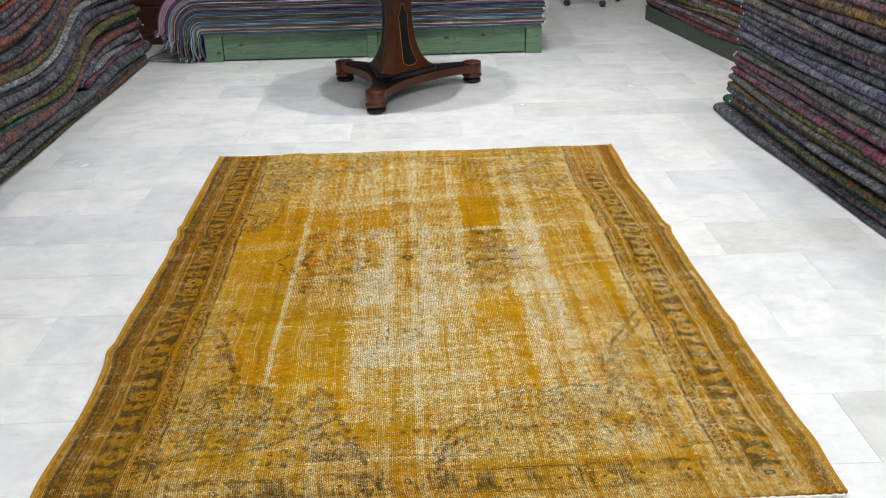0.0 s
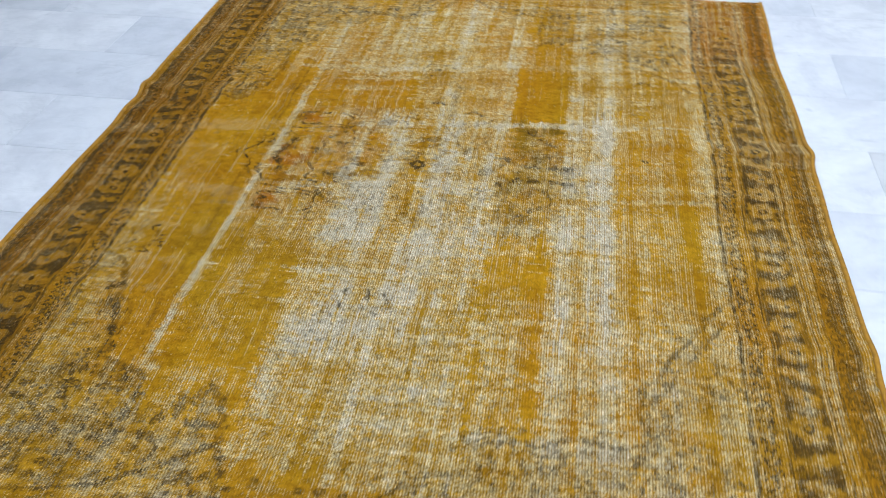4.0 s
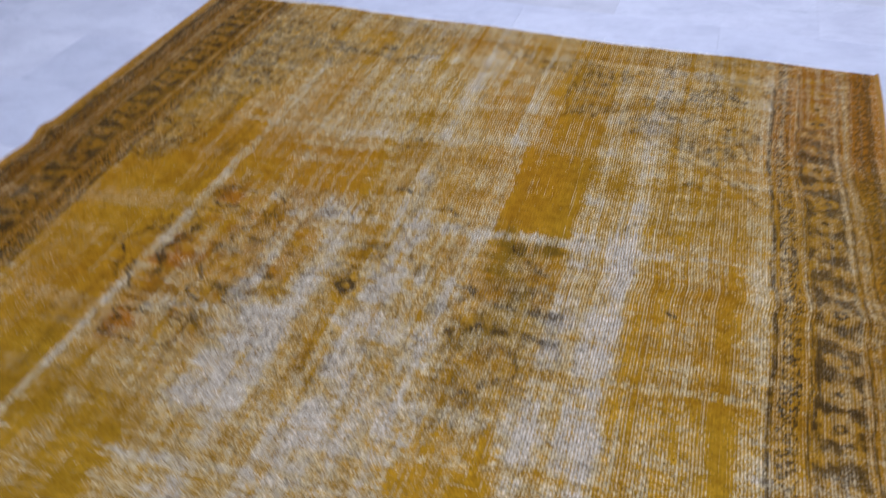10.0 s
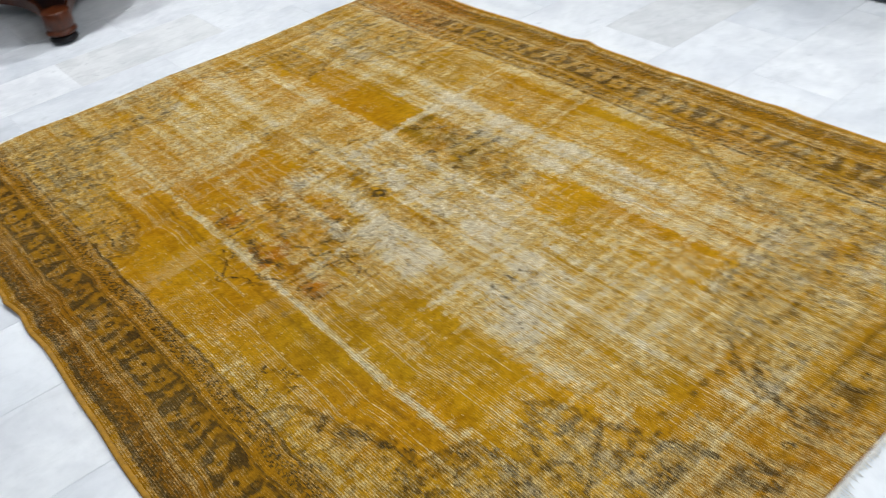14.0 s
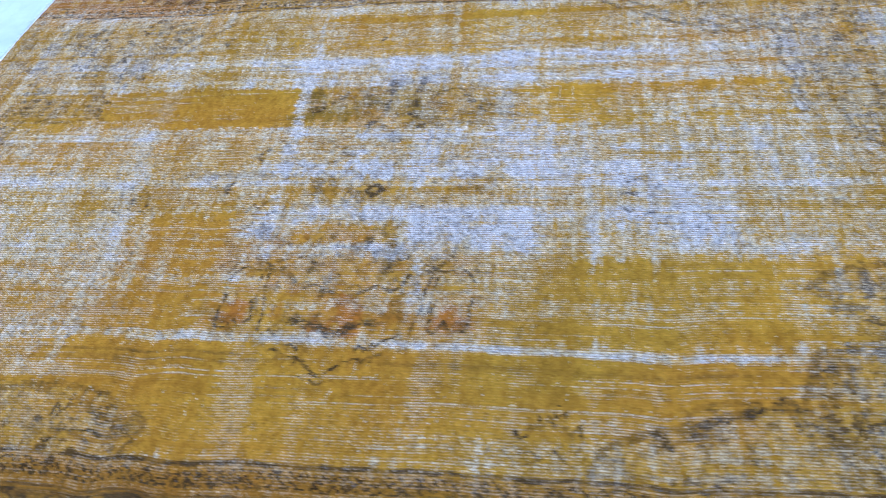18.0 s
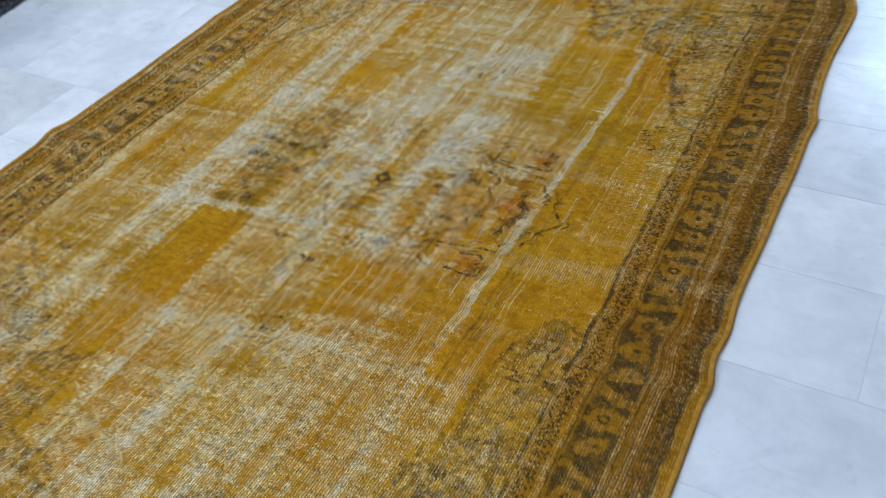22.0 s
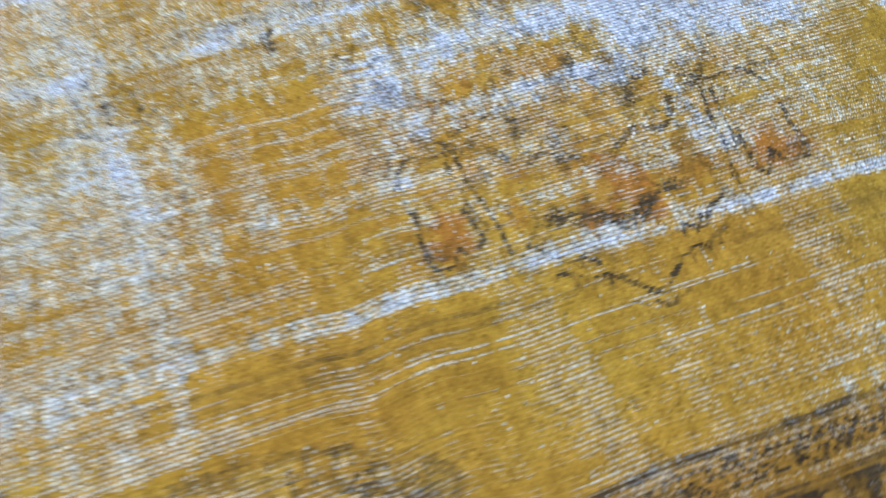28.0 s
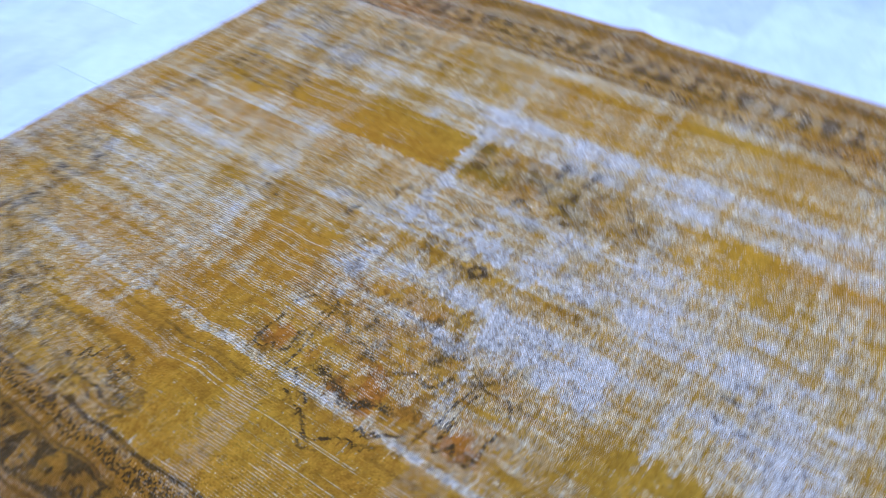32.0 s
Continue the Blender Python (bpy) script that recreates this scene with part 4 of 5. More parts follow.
# the sheet itself, with its uneven edges and slight waves
def sheet_x(u, v):
    y = v * 2.67
    left = 0.030 - 0.026 * v + 0.042 * np.exp(-(y / 0.10) ** 2) + 0.010 * np.exp(-((y - 0.45) / 0.25) ** 2)
    for at, amount, width in ((0.80, -0.010, 0.05), (1.17, 0.004, 0.10), (1.60, -0.006, 0.06), (1.76, -0.007, 0.03), (1.68, 0.004, 0.03)):
        left = left + amount * np.exp(-((y - at) / width) ** 2)
    right = 2.042 - 0.034 * v
    for at, amount, width in ((1.605, 0.009, 0.04), (0.82, 0.007, 0.05), (0.2, 0.008, 0.08), (1.25, -0.004, 0.1)):
        right = right + amount * np.exp(-((y - at) / width) ** 2)
    right = right - 0.012 * np.exp(-((y - 2.2) / 0.22) ** 2)
    tuck = 0.014 * np.exp(-((y - 1.52) / 0.26) ** 2) + 0.012 * np.exp(-((y - 0.55) / 0.26) ** 2)
    return left + (right - left) * u + tuck * np.exp(-u / 0.06)


def sheet_y(u, v):
    low = -0.012 + 0.045 * (1 - np.exp(-u / 0.28))
    high = 2.672 + 0.014 * np.exp(-((u - 0.2) / 0.10) ** 2) + 0.004 * np.sin(u * 17)
    return low + (high - low) * v


u, v = np.meshgrid(np.arange(NX + 1) / NX, np.arange(NY + 1) / NY)
vx, vy = sheet_x(u, v), sheet_y(u, v)
hills = np.pad(0.8 * soft_noise(26, 34) + 0.35 * soft_noise(9, 12), ((0, 1), (0, 1)), mode="edge")
lift = np.pad(1 - bald, ((0, 1), (0, 1)), mode="edge")
rim = np.exp(-u / 0.02) + np.exp(-(1 - u) / 0.02)
ripple = 0.006 * np.exp(-((vy - 1.745) / 0.030) ** 2) * np.exp(-u / 0.07) + 0.005 * np.exp(-((vy - 0.80) / 0.03) ** 2) * np.exp(-u / 0.05)
ripple = ripple + 0.006 * np.exp(-((vy - 1.605) / 0.04) ** 2) * np.exp(-(1 - u) / 0.05)
crease = 0.004 * np.exp(-((vy - 0.86 - 0.05 * u) / 0.007) ** 2) * np.exp(-((u - 0.42) / 0.12) ** 2)
vz = 0.0065 + 0.0016 * lift + 0.0018 * hills + ripple + crease + 0.001 * rim
flat = np.stack([vx, vy, vz], -1).reshape(-1, 3)
ring = np.concatenate([np.arange(NX + 1), (np.arange(1, NY + 1)) * (NX + 1) + NX, NY * (NX + 1) + np.arange(NX - 1, -1, -1), np.arange(NY - 1, 0, -1) * (NX + 1)])
hem = flat[ring] * (1, 1, 0) + (0, 0, 0.0008)
cell = (np.arange(NY)[:, None] * (NX + 1) + np.arange(NX)[None, :]).ravel()
quads = np.stack([cell, cell + 1, cell + NX + 2, cell + NX + 1], -1)
nr = len(ring)
k = np.arange(nr)
walls = np.stack([ring[(k + 1) % nr], ring[k], len(flat) + k, len(flat) + (k + 1) % nr], -1)
points, faces = np.concatenate([flat, hem]), np.concatenate([quads, walls])
me = bpy.data.meshes.new("pile")
me.vertices.add(len(points))
me.vertices.foreach_set("co", points.ravel())
me.loops.add(faces.size)
me.loops.foreach_set("vertex_index", faces.ravel().astype(np.int32))
me.polygons.add(len(faces))
me.polygons.foreach_set("loop_start", np.arange(0, faces.size, 4, dtype=np.int32))
me.update(calc_edges=True)
tint = np.ones((len(faces), 4))
tint[:len(quads), :3] = color.reshape(-1, 3)
tint[len(quads):, :3] = (0.25, 0.11, 0.012)
me.attributes.new("dye", "FLOAT_COLOR", "FACE").data.foreach_set("color", tint.ravel())
tint[:len(quads), :3] = weft.reshape(-1, 3)
me.attributes.new("weft", "FLOAT_COLOR", "FACE").data.foreach_set("color", tint.ravel())
bare = np.zeros(len(faces))
bare[:len(quads)] = bald.ravel()
me.attributes.new("bare", "FLOAT", "FACE").data.foreach_set("value", bare)
uvs = me.uv_layers.new(name="knots")
corner = np.stack([u.ravel() * NX, v.ravel() * NY], -1)
corner = np.concatenate([corner, corner[ring]])
uvs.uv.foreach_set("vector", corner[faces.ravel()].ravel())

KNOT, t, b = nodes_of("worn_wool_pile")
dye = t.nodes.new("ShaderNodeAttribute")
dye.attribute_name = "dye"
bare_in = t.nodes.new("ShaderNodeAttribute")
bare_in.attribute_name = "bare"
uvn = t.nodes.new("ShaderNodeUVMap")
uvn.uv_map = "knots"
sep = t.nodes.new("ShaderNodeSeparateXYZ")
t.links.new(uvn.outputs[0], sep.inputs[0])
weft_in = t.nodes.new("ShaderNodeAttribute")
weft_in.attribute_name = "weft"
wob = noise_of(t, 0.45, 2, uvn.outputs[0])
wob_u = noise_of(t, 0.8, 2, uvn.outputs[0])
cu = maths(t, "MULTIPLY", maths(t, "MULTIPLY_ADD", wob_u, 1.3, sep.outputs[0]), 1 / 1.7)
odd = maths(t, "MULTIPLY", maths(t, "MODULO", maths(t, "FLOOR", cu), 2.0), 0.5)
cv = maths(t, "ADD", maths(t, "MULTIPLY_ADD", wob, 1.6, sep.outputs[1]), odd)
fu = maths(t, "MULTIPLY", maths(t, "SUBTRACT", maths(t, "FRACT", cu), 0.5), 1.75)
fv = maths(t, "MULTIPLY", maths(t, "SUBTRACT", maths(t, "FRACT", cv), 0.5), 2.3)
dist = maths(t, "SQRT", maths(t, "ADD", maths(t, "MULTIPLY", fu, fu), maths(t, "MULTIPLY", fv, fv)))
fuzz = noise_of(t, 3.1, 4, uvn.outputs[0], 0.7)
reach = maths(t, "MULTIPLY_ADD", maths(t, "MULTIPLY", bare_in.outputs["Fac"], bare_in.outputs["Fac"]), 0.16, maths(t, "MULTIPLY", maths(t, "POWER", bare_in.outputs["Fac"], 0.78), maths(t, "MULTIPLY_ADD", fuzz, 0.7, 0.75)))
dots = ramp(t, maths(t, "SUBTRACT", reach, dist), -0.10, 0.56)
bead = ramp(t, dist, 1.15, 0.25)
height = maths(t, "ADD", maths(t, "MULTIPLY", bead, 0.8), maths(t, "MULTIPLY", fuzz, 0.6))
# gaps between knots darkened in the colour as their shade; fuzz varies the tone
knot_shade = maths(t, "MULTIPLY", maths(t, "MULTIPLY_ADD", maths(t, "MULTIPLY", maths(t, "SUBTRACT", bead, 0.75), maths(t, "MULTIPLY_ADD", bare_in.outputs["Fac"], 0.8, 0.22)), 0.56, 1.0), maths(t, "MULTIPLY_ADD", fuzz, 0.7, 0.65))
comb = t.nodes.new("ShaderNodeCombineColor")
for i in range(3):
    t.links.new(knot_shade, comb.inputs[i])
both_dyes = mixed(t, dots, dye.outputs["Color"], weft_in.outputs["Color"])
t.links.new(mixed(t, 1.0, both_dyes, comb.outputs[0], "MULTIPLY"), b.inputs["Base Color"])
t.links.new(maths(t, "MULTIPLY_ADD", dots, -0.30, 0.90), b.inputs["Roughness"])
b.inputs["Specular IOR Level"].default_value = 0.02
b.inputs["Sheen Weight"].default_value = 0.0
b.inputs["Sheen Roughness"].default_value = 0.5
bump(t, b, height, 0.6, 0.0022)
me.materials.append(KNOT)
rug = thing("rug", label="worn ochre overdyed hand-knotted rug lying on the marble floor", category="rug")
pile_ob = new("knotted_field", me)
pile_ob.parent = rug
pile_ob["label"] = "worn ochre wool pile with a faded medallion"


def along(fn, n):
    return [fn(k / n) for k in range(n + 1)]


for uu, off in ((0.0, -0.004), (1.0, 0.004)):
    pts = along(lambda s: (float(sheet_x(uu, s)) + off, float(sheet_y(uu, s)),
                           0.0078 + (0.006 * math.exp(-((float(sheet_y(uu, s)) - 1.745) / 0.035) ** 2) + 0.005 * math.exp(-((float(sheet_y(uu, s)) - 0.80) / 0.035) ** 2) if uu == 0 else
                                     0.006 * math.exp(-((float(sheet_y(uu, s)) - 1.605) / 0.045) ** 2))), 260)
    part("side_cord", tube(pts, 0.0062, 10), CORD, rug, "ochre wool overcast edge cord", True)
wob = random.Random(9)
ends = tube(along(lambda s: (float(sheet_x(s, 0.0)), float(sheet_y(s, 0.0)) - 0.006 + wob.uniform(-0.003, 0.003), 0.0036 + wob.uniform(-0.0008, 0.0008)), 300), 0.0034, 8)
part("end_binding", ends, WHITE_YARN, rug, "white cotton end binding", True)
ends = tube(along(lambda s: (float(sheet_x(s, 1.0)), float(sheet_y(s, 1.0)) + 0.004 + wob.uniform(-0.002, 0.002), 0.0032), 300), 0.0030, 8)
part("end_binding", ends, WHITE_YARN, rug, "white cotton end binding", True)
for end, way in ((0.0, -1), (1.0, 1)):
    bm = bmesh.new()
    for i in range(420):
        s = i / 419
        x, y = float(sheet_x(s, end)), float(sheet_y(s, end))
        n = wob.uniform(0.004, 0.016) * (2.2 if wob.random() < 0.08 else 1)
        lean = wob.uniform(-0.006, 0.006)
        tube([(x, y + way * 0.004, 0.006), (x + lean * 0.5, y + way * (0.006 + n * 0.5), 0.004), (x + lean, y + way * (0.006 + n), 0.0015)], 0.0009, 4, bm)
    tagged(part("fringe", bm, WHITE_YARN, rug, "short white cotton warp ends"), kind="stuff")

# ---- pedestal table ----
FEET = ((0.54, 4.17), (1.38, 4.04), (0.775, 3.41))
CX, CY = 0.90, 3.873
table = thing("pedestal_table", label="polished mahogany round table on a three-legged pedestal", category="table")
plinth = part("plinth", bmesh.new(), MAHOGANY, table, "concave three-armed mahogany plinth")
FOOT = [(0.044, 0.034), (0.058, 0.038), (0.065, 0.046), (0.065, 0.052), (0.059, 0.060), (0.055, 0.064), (0.060, 0.070), (0.060, 0.130), (0.057, 0.135), (0.050, 0.137)]
BUN = [(0.034, 0), (0.052, 0.005), (0.060, 0.015), (0.056, 0.027), (0.046, 0.033), (0.044, 0.036)]
for fx, fy in FEET:
    f = part("foot", turned(FOOT, 32), MAHOGANY, table, "", True)
    f.location = (fx, fy, 0)
    part("bun_foot", turned(BUN, 32), EBONY, f, "black lacquered bun foot", True)


def hollow_sided(half, waist, z0, z1, inset=0.0, steps=16):
    """A slab reaching to the three feet, its flanks drawn in between them."""
    bm = bmesh.new()
    turn_ = sorted(FEET, key=lambda p: math.atan2(p[1] - CY, p[0] - CX))
    line = []
    for p, q in zip(turn_, turn_[1:] + turn_[:1]):
        u = Vector((p[0] - CX, p[1] - CY))
        w = Vector((q[0] - CX, q[1] - CY))
        a_ = u - u.normalized() * inset + Vector((-u.y, u.x)).normalized() * (half - inset)
        b_ = w - w.normalized() * inset - Vector((-w.y, w.x)).normalized() * (half - inset)
        c_ = (u.normalized() + w.normalized()).normalized() * (waist - 2 * inset)
        for k_ in range(steps + 1):
            s_ = k_ / steps
            line.append(a_ * (1 - s_) ** 2 + c_ * 2 * s_ * (1 - s_) + b_ * s_ ** 2)
    low = [bm.verts.new((CX + v.x, CY + v.y, z0)) for v in line]
    high = [bm.verts.new((CX + v.x, CY + v.y, z1)) for v in line]
    for k_ in range(len(line)):
        n_ = (k_ + 1) % len(line)
        bm.faces.new((low[k_], low[n_], high[n_], high[k_]))
    bm.faces.new(low[::-1])
    bm.faces.new(high)
    return bm


slab = hollow_sided(0.050, 0.085, 0.074, 0.124)
slab.to_mesh(plinth.data)
slab.free()
part("plinth_top", hollow_sided(0.050, 0.085, 0.1245, 0.131, 0.010), EBONY, table, "black lacquered plinth top")


def three_sided(sections, spin, corner=0.21):
    """A pillar of three faces with broad cut corners; sections are (half-width, height)."""
    bm = bmesh.new()
    rings = []
    for r_, h in sections:
        ring_ = []
        for c_ in range(3):
            a0 = spin + c_ * 2 * math.pi / 3
            for d in (-corner, -corner * 0.86, corner * 0.86, corner):
                k_ = 1.0 if abs(d) < corner else 0.996
                ring_.append(bm.verts.new((k_ * r_ * math.cos(a0 + d), k_ * r_ * math.sin(a0 + d), h)))
        rings.append(ring_)
    m_ = len(rings[0])
    for p, q in zip(rings, rings[1:]):
        for k_ in range(m_):
            bm.faces.new((p[k_], p[(k_ + 1) % m_], q[(k_ + 1) % m_], q[k_]))
    bm.faces.new(rings[0][::-1])
    bm.faces.new(rings[-1])
    return bm


spin = math.atan2(FEET[2][1] - CY, FEET[2][0] - CX) - 0.02
step_ = part("plinth_step", three_sided([(0.248, 0.131), (0.248, 0.146), (0.236, 0.149), (0.228, 0.158)], spin), EBONY, table, "black stepped plinth")
step_.location = (CX, CY, 0)
FLARE_AT = (0.158, 0.175, 0.20, 0.235, 0.28, 0.34, 0.42, 0.50, 0.60, 0.70)
FLARE = (0.216, 0.200, 0.177, 0.152, 0.131, 0.115, 0.104, 0.100, 0.102, 0.116)


def flare(h_):
    return sum(float(np.interp(h_ + e, FLARE_AT, FLARE)) for e in (-0.016, -0.008, 0, 0.008, 0.016)) / 5


shaft = part("shaft", three_sided([(flare(0.158 + 0.542 * k_ / 44), 0.158 + 0.542 * k_ / 44) for k_ in range(45)], spin), MAHOGANY, table)
shaft.location = (CX, CY, 0)
PANEL_AT = (0.188, 0.194, 0.204, 0.222, 0.26, 0.32, 0.40, 0.47, 0.495, 0.515, 0.535, 0.552)
PANEL_HALF = (0.022, 0.040, 0.054, 0.049, 0.040, 0.033, 0.031, 0.034, 0.031, 0.016, 0.012, 0.003)
for c_ in range(3):
    a0 = spin + math.pi / 3 + c_ * 2 * math.pi / 3
    for nm, grow, out, mt, lb in (("inlay_border", 0.0035, 0.0015, INLAY, "thin pale wood inlay line"), ("inlay_panel", 0.0, 0.0028, EBONY, "black inlaid panel")):
        bm = bmesh.new()
        strips = []
        for k_ in range(41):
            h_ = PANEL_AT[0] - grow + (PANEL_AT[-1] - PANEL_AT[0] + 2 * grow) * k_ / 40
            w_ = float(np.interp(h_, PANEL_AT, PANEL_HALF)) + grow
            d_ = 0.668 * flare(h_)
            strips.append([bm.verts.new(p) for p in ((d_ - 0.004, -w_, h_), (d_ + out, -w_, h_), (d_ + out, w_, h_), (d_ - 0.004, w_, h_))])
        for p, q in zip(strips, strips[1:]):
            for k_ in range(3):
                bm.faces.new((p[k_], p[k_ + 1], q[k_ + 1], q[k_]))
        o = part(nm, bm, mt, table, lb)
        o.matrix_local = pose(CX, CY, 0, 0, 0, math.degrees(a0))
apron = part("apron", turned([(0.39, 0.70), (0.41, 0.705), (0.41, 0.745), (0.39, 0.75)], 48), MAHOGANY, table, "", True)
apron.location = (CX, CY, 0)
top_ = part("tabletop", turned([(0.465, 0.75), (0.48, 0.755), (0.485, 0.768), (0.477, 0.78), (0.465, 0.783)], 64), MAHOGANY, table, "round polished tabletop", True)
top_.location = (CX, CY, 0)

# ---- textile colours for the stacks ----
DYES_LOW = (((0.045, 0.047, 0.055), (0.085, 0.090, 0.100)), ((0.170, 0.035, 0.030), (0.070, 0.045, 0.045)), ((0.020, 0.064, 0.054), (0.050, 0.090, 0.080)),
        ((0.105, 0.102, 0.032), (0.055, 0.058, 0.030)), ((0.018, 0.022, 0.055), (0.045, 0.050, 0.090)), ((0.065, 0.075, 0.090), (0.030, 0.035, 0.045)),
        ((0.110, 0.060, 0.030), (0.070, 0.075, 0.040)), ((0.090, 0.060, 0.085), (0.050, 0.045, 0.060)), ((0.130, 0.036, 0.060), (0.080, 0.060, 0.075)))
DYES_HIGH = (((0.055, 0.065, 0.060), (0.100, 0.085, 0.080)), ((0.060, 0.060, 0.110), (0.110, 0.110, 0.150)), ((0.045, 0.060, 0.055), (0.085, 0.095, 0.090)),
        ((0.035, 0.040, 0.060), (0.100, 0.100, 0.115)), ((0.140, 0.056, 0.052), (0.075, 0.055, 0.055)), ((0.115, 0.122, 0.130), (0.200, 0.205, 0.215)),
        ((0.036, 0.024, 0.036), (0.075, 0.052, 0.060)), ((0.200, 0.110, 0.025), (0.070, 0.050, 0.035)), ((0.200, 0.110, 0.080), (0.110, 0.090, 0.075)))
DYES = DYES_LOW + DYES_HIGH
WORDS = ("grey", "dark red", "teal green", "olive", "navy blue", "slate grey", "brown and olive", "mauve", "rose", "grey-green", "blue-violet",
         "dusty green", "charcoal", "brick red", "pale grey", "dark purple", "golden brown", "salmon and beige")
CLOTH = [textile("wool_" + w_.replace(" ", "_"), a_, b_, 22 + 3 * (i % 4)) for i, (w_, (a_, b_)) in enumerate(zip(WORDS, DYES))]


def folded_rug(y0, y1, z0, thick, depth_, face, seed, sag, fold_out):
    """A rug folded in layers: rounded fold towards the aisle, flat body behind. face: +1 when the fold looks to +x.
    sag(s) lifts the rug along its length, fold_out(s) is where the fold's nose stands."""
    r = random.Random(seed)
    ph = [r.uniform(0, 6.28) for _ in range(6)]
    bm = bmesh.new()
    n = 150
    arc = 9
    rows = []
    for i in range(n + 1):
        s = i / n
        y = y0 + (y1 - y0) * s
        th = thick * (1 + 0.16 * math.sin(9 * s + ph[0]) + 0.09 * math.sin(23 * s + ph[1]))
        nose = fold_out(s) + face * (0.012 * math.sin(7 * s + ph[2]) + 0.006 * math.sin(19 * s + ph[3]))
        th *= 1 + r.uniform(-0.035, 0.035)
        nose += face * r.uniform(-0.0016, 0.0016)
        zc = z0 + sag(s) + 0.004 * math.sin(11 * s + ph[4])
        row = [(nose - face * depth_, y, zc + 0.004)]
        for k_ in range(arc + 1):
            a_ = -math.pi / 2 + math.pi * k_ / arc
            row.append((nose - face * th * 0.62 * (1 - math.cos(a_)) - 0.0, y, zc + th / 2 + th * 0.5 * math.sin(a_)))
        row.append((nose - face * depth_, y, zc + th - 0.004))
        rows.append([bm.verts.new(p) for p in row])
    for p, q in zip(rows, rows[1:]):
        for k_ in range(len(p) - 1):
            bm.faces.new((p[k_], q[k_], q[k_ + 1], p[k_ + 1]))
        bm.faces.new((p[-1], q[-1], q[0], p[0]))
    bm.faces.new(rows[0][::-1])
    bm.faces.new(rows[-1])
    bmesh.ops.recalc_face_normals(bm, faces=bm.faces[:])
    return bm


def stack(order, y0, y1, face, nose, depth_, sag_of, group, where, seed, thick=0.04, ragged=0.03, longer=(), shares=(), short=(), short_from=0.0):
    """A pile of folded rugs; those in short begin at short_from and lift the rugs above them there."""
    r = random.Random(seed)
    z = 0.001
    wedge = 0.0
    bend = (short_from - y0) / (y1 - y0)
    for i, d_ in enumerate(order):
        th = thick * (shares[i] * r.uniform(0.93, 1.07) if i < len(shares) else r.uniform(0.65, 1.4))
        a_, b_ = y0 + r.uniform(-ragged, ragged), y1 + r.uniform(-ragged, ragged) + (longer[i] if i < len(longer) else 0)
        if i in short:
            a_ = short_from + r.uniform(-0.05, 0.05)
        off = r.uniform(-0.02, 0.012) - 0.0025 * i
        amount = i / len(order)

        def along_whole(s, a_=a_, b_=b_):
            return (a_ + (b_ - a_) * s - y0) / (y1 - y0)

        def lift(s, wedge=wedge, amount=amount, whole=along_whole):
            w_ = whole(s)
            k_ = min(1.0, max(0.0, (w_ - bend + 0.06) / 0.13))
            return sag_of(w_, amount) + wedge * k_ * k_ * (3 - 2 * k_)

        ob = thing("folded_rug", label="folded %s wool rug stacked %s" % (WORDS[d_], where), category="rug", group=group)
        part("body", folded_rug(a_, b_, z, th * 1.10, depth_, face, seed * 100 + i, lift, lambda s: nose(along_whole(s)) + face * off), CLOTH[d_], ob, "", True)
        # pale warp ends at the open end of the fold
        bm = bmesh.new()
        for k_ in range(14):
            fx = nose(1.0) + face * off - face * (0.01 + 0.03 * k_ * r.uniform(0.6, 1.0))
            zt = z + lift(1.0) + th * r.uniform(0.2, 0.9)
            tube([(fx, b_ - 0.004, zt), (fx, b_ + 0.012, zt - 0.004), (fx + 0.004, b_ + 0.022, zt - 0.016)], 0.0026, 5, bm)
        tagged(part("fringe", bm, WHITE_YARN, ob, "short white warp ends"), kind="stuff")
        if i in short:
            wedge += th
        else:
            z += th


# eastern stack, its folds towards the aisle
stack([0, 15, 2, 6, 4, 12, 6, 9, 3, 8, 7, 8, 9, 2, 0, 10, 10, 5, 12, 7, 9, 12, 15, 16, 15, 8, 11, 10, 15, 5, 3, 12, 0], -0.9, 3.10, -1,
      lambda s: 3.10 - 0.42 * s + 0.05 * s * s - 0.03 * math.sin(s * math.pi), 1.25,
      lambda s, a: 0.0 if a == 0 else (0.045 * a * math.sin(5.2 * s + 0.6) - 0.06 * a * (1 - s)) * min(1, a * 3), "eastern stack of folded rugs", "beside the aisle", 11, 0.0335, 0.025, (0.10, -0.06, 0.12, -0.05, -0.06), (1.2, 0.6, 1.25, 0.9, 0.9, 0.8))
# western stack, slumped towards its far end
stack([6, 15, 11, 0, 8, 14, 12, 13, 2, 3, 15, 12, 5, 14, 6, 15, 13, 5, 17, 1, 7, 15, 12, 1, 6, 0], 0.9, 4.80, 1,
      lambda s: -1.0 + 0.06 * math.sin(1.3 * s + 0.2), 1.2,
      lambda s, a: (0.06 * a * math.sin(7.5 * s + 1.2) + 0.022 * math.sin(16 * s + 4 * a) + 0.14 * a * s * s - 0.03 * a) * min(1, a * 3) if a > 0 else 0.0, "western stack of folded rugs", "on the marble floor", 12, 0.046, 0.06, (),
      (0.9, 0.45, 0.45, 1.6, 0.7, 0.6, 1.0, 1.0, 0.75, 0.8, 0.65, 1.5, 0.9, 0.5, 1.3, 0.8, 0.95, 0.85, 0.75, 0.75, 0.8, 0.8, 0.8, 0.8, 0.8, 0.8), (4, 5, 6), 3.55)

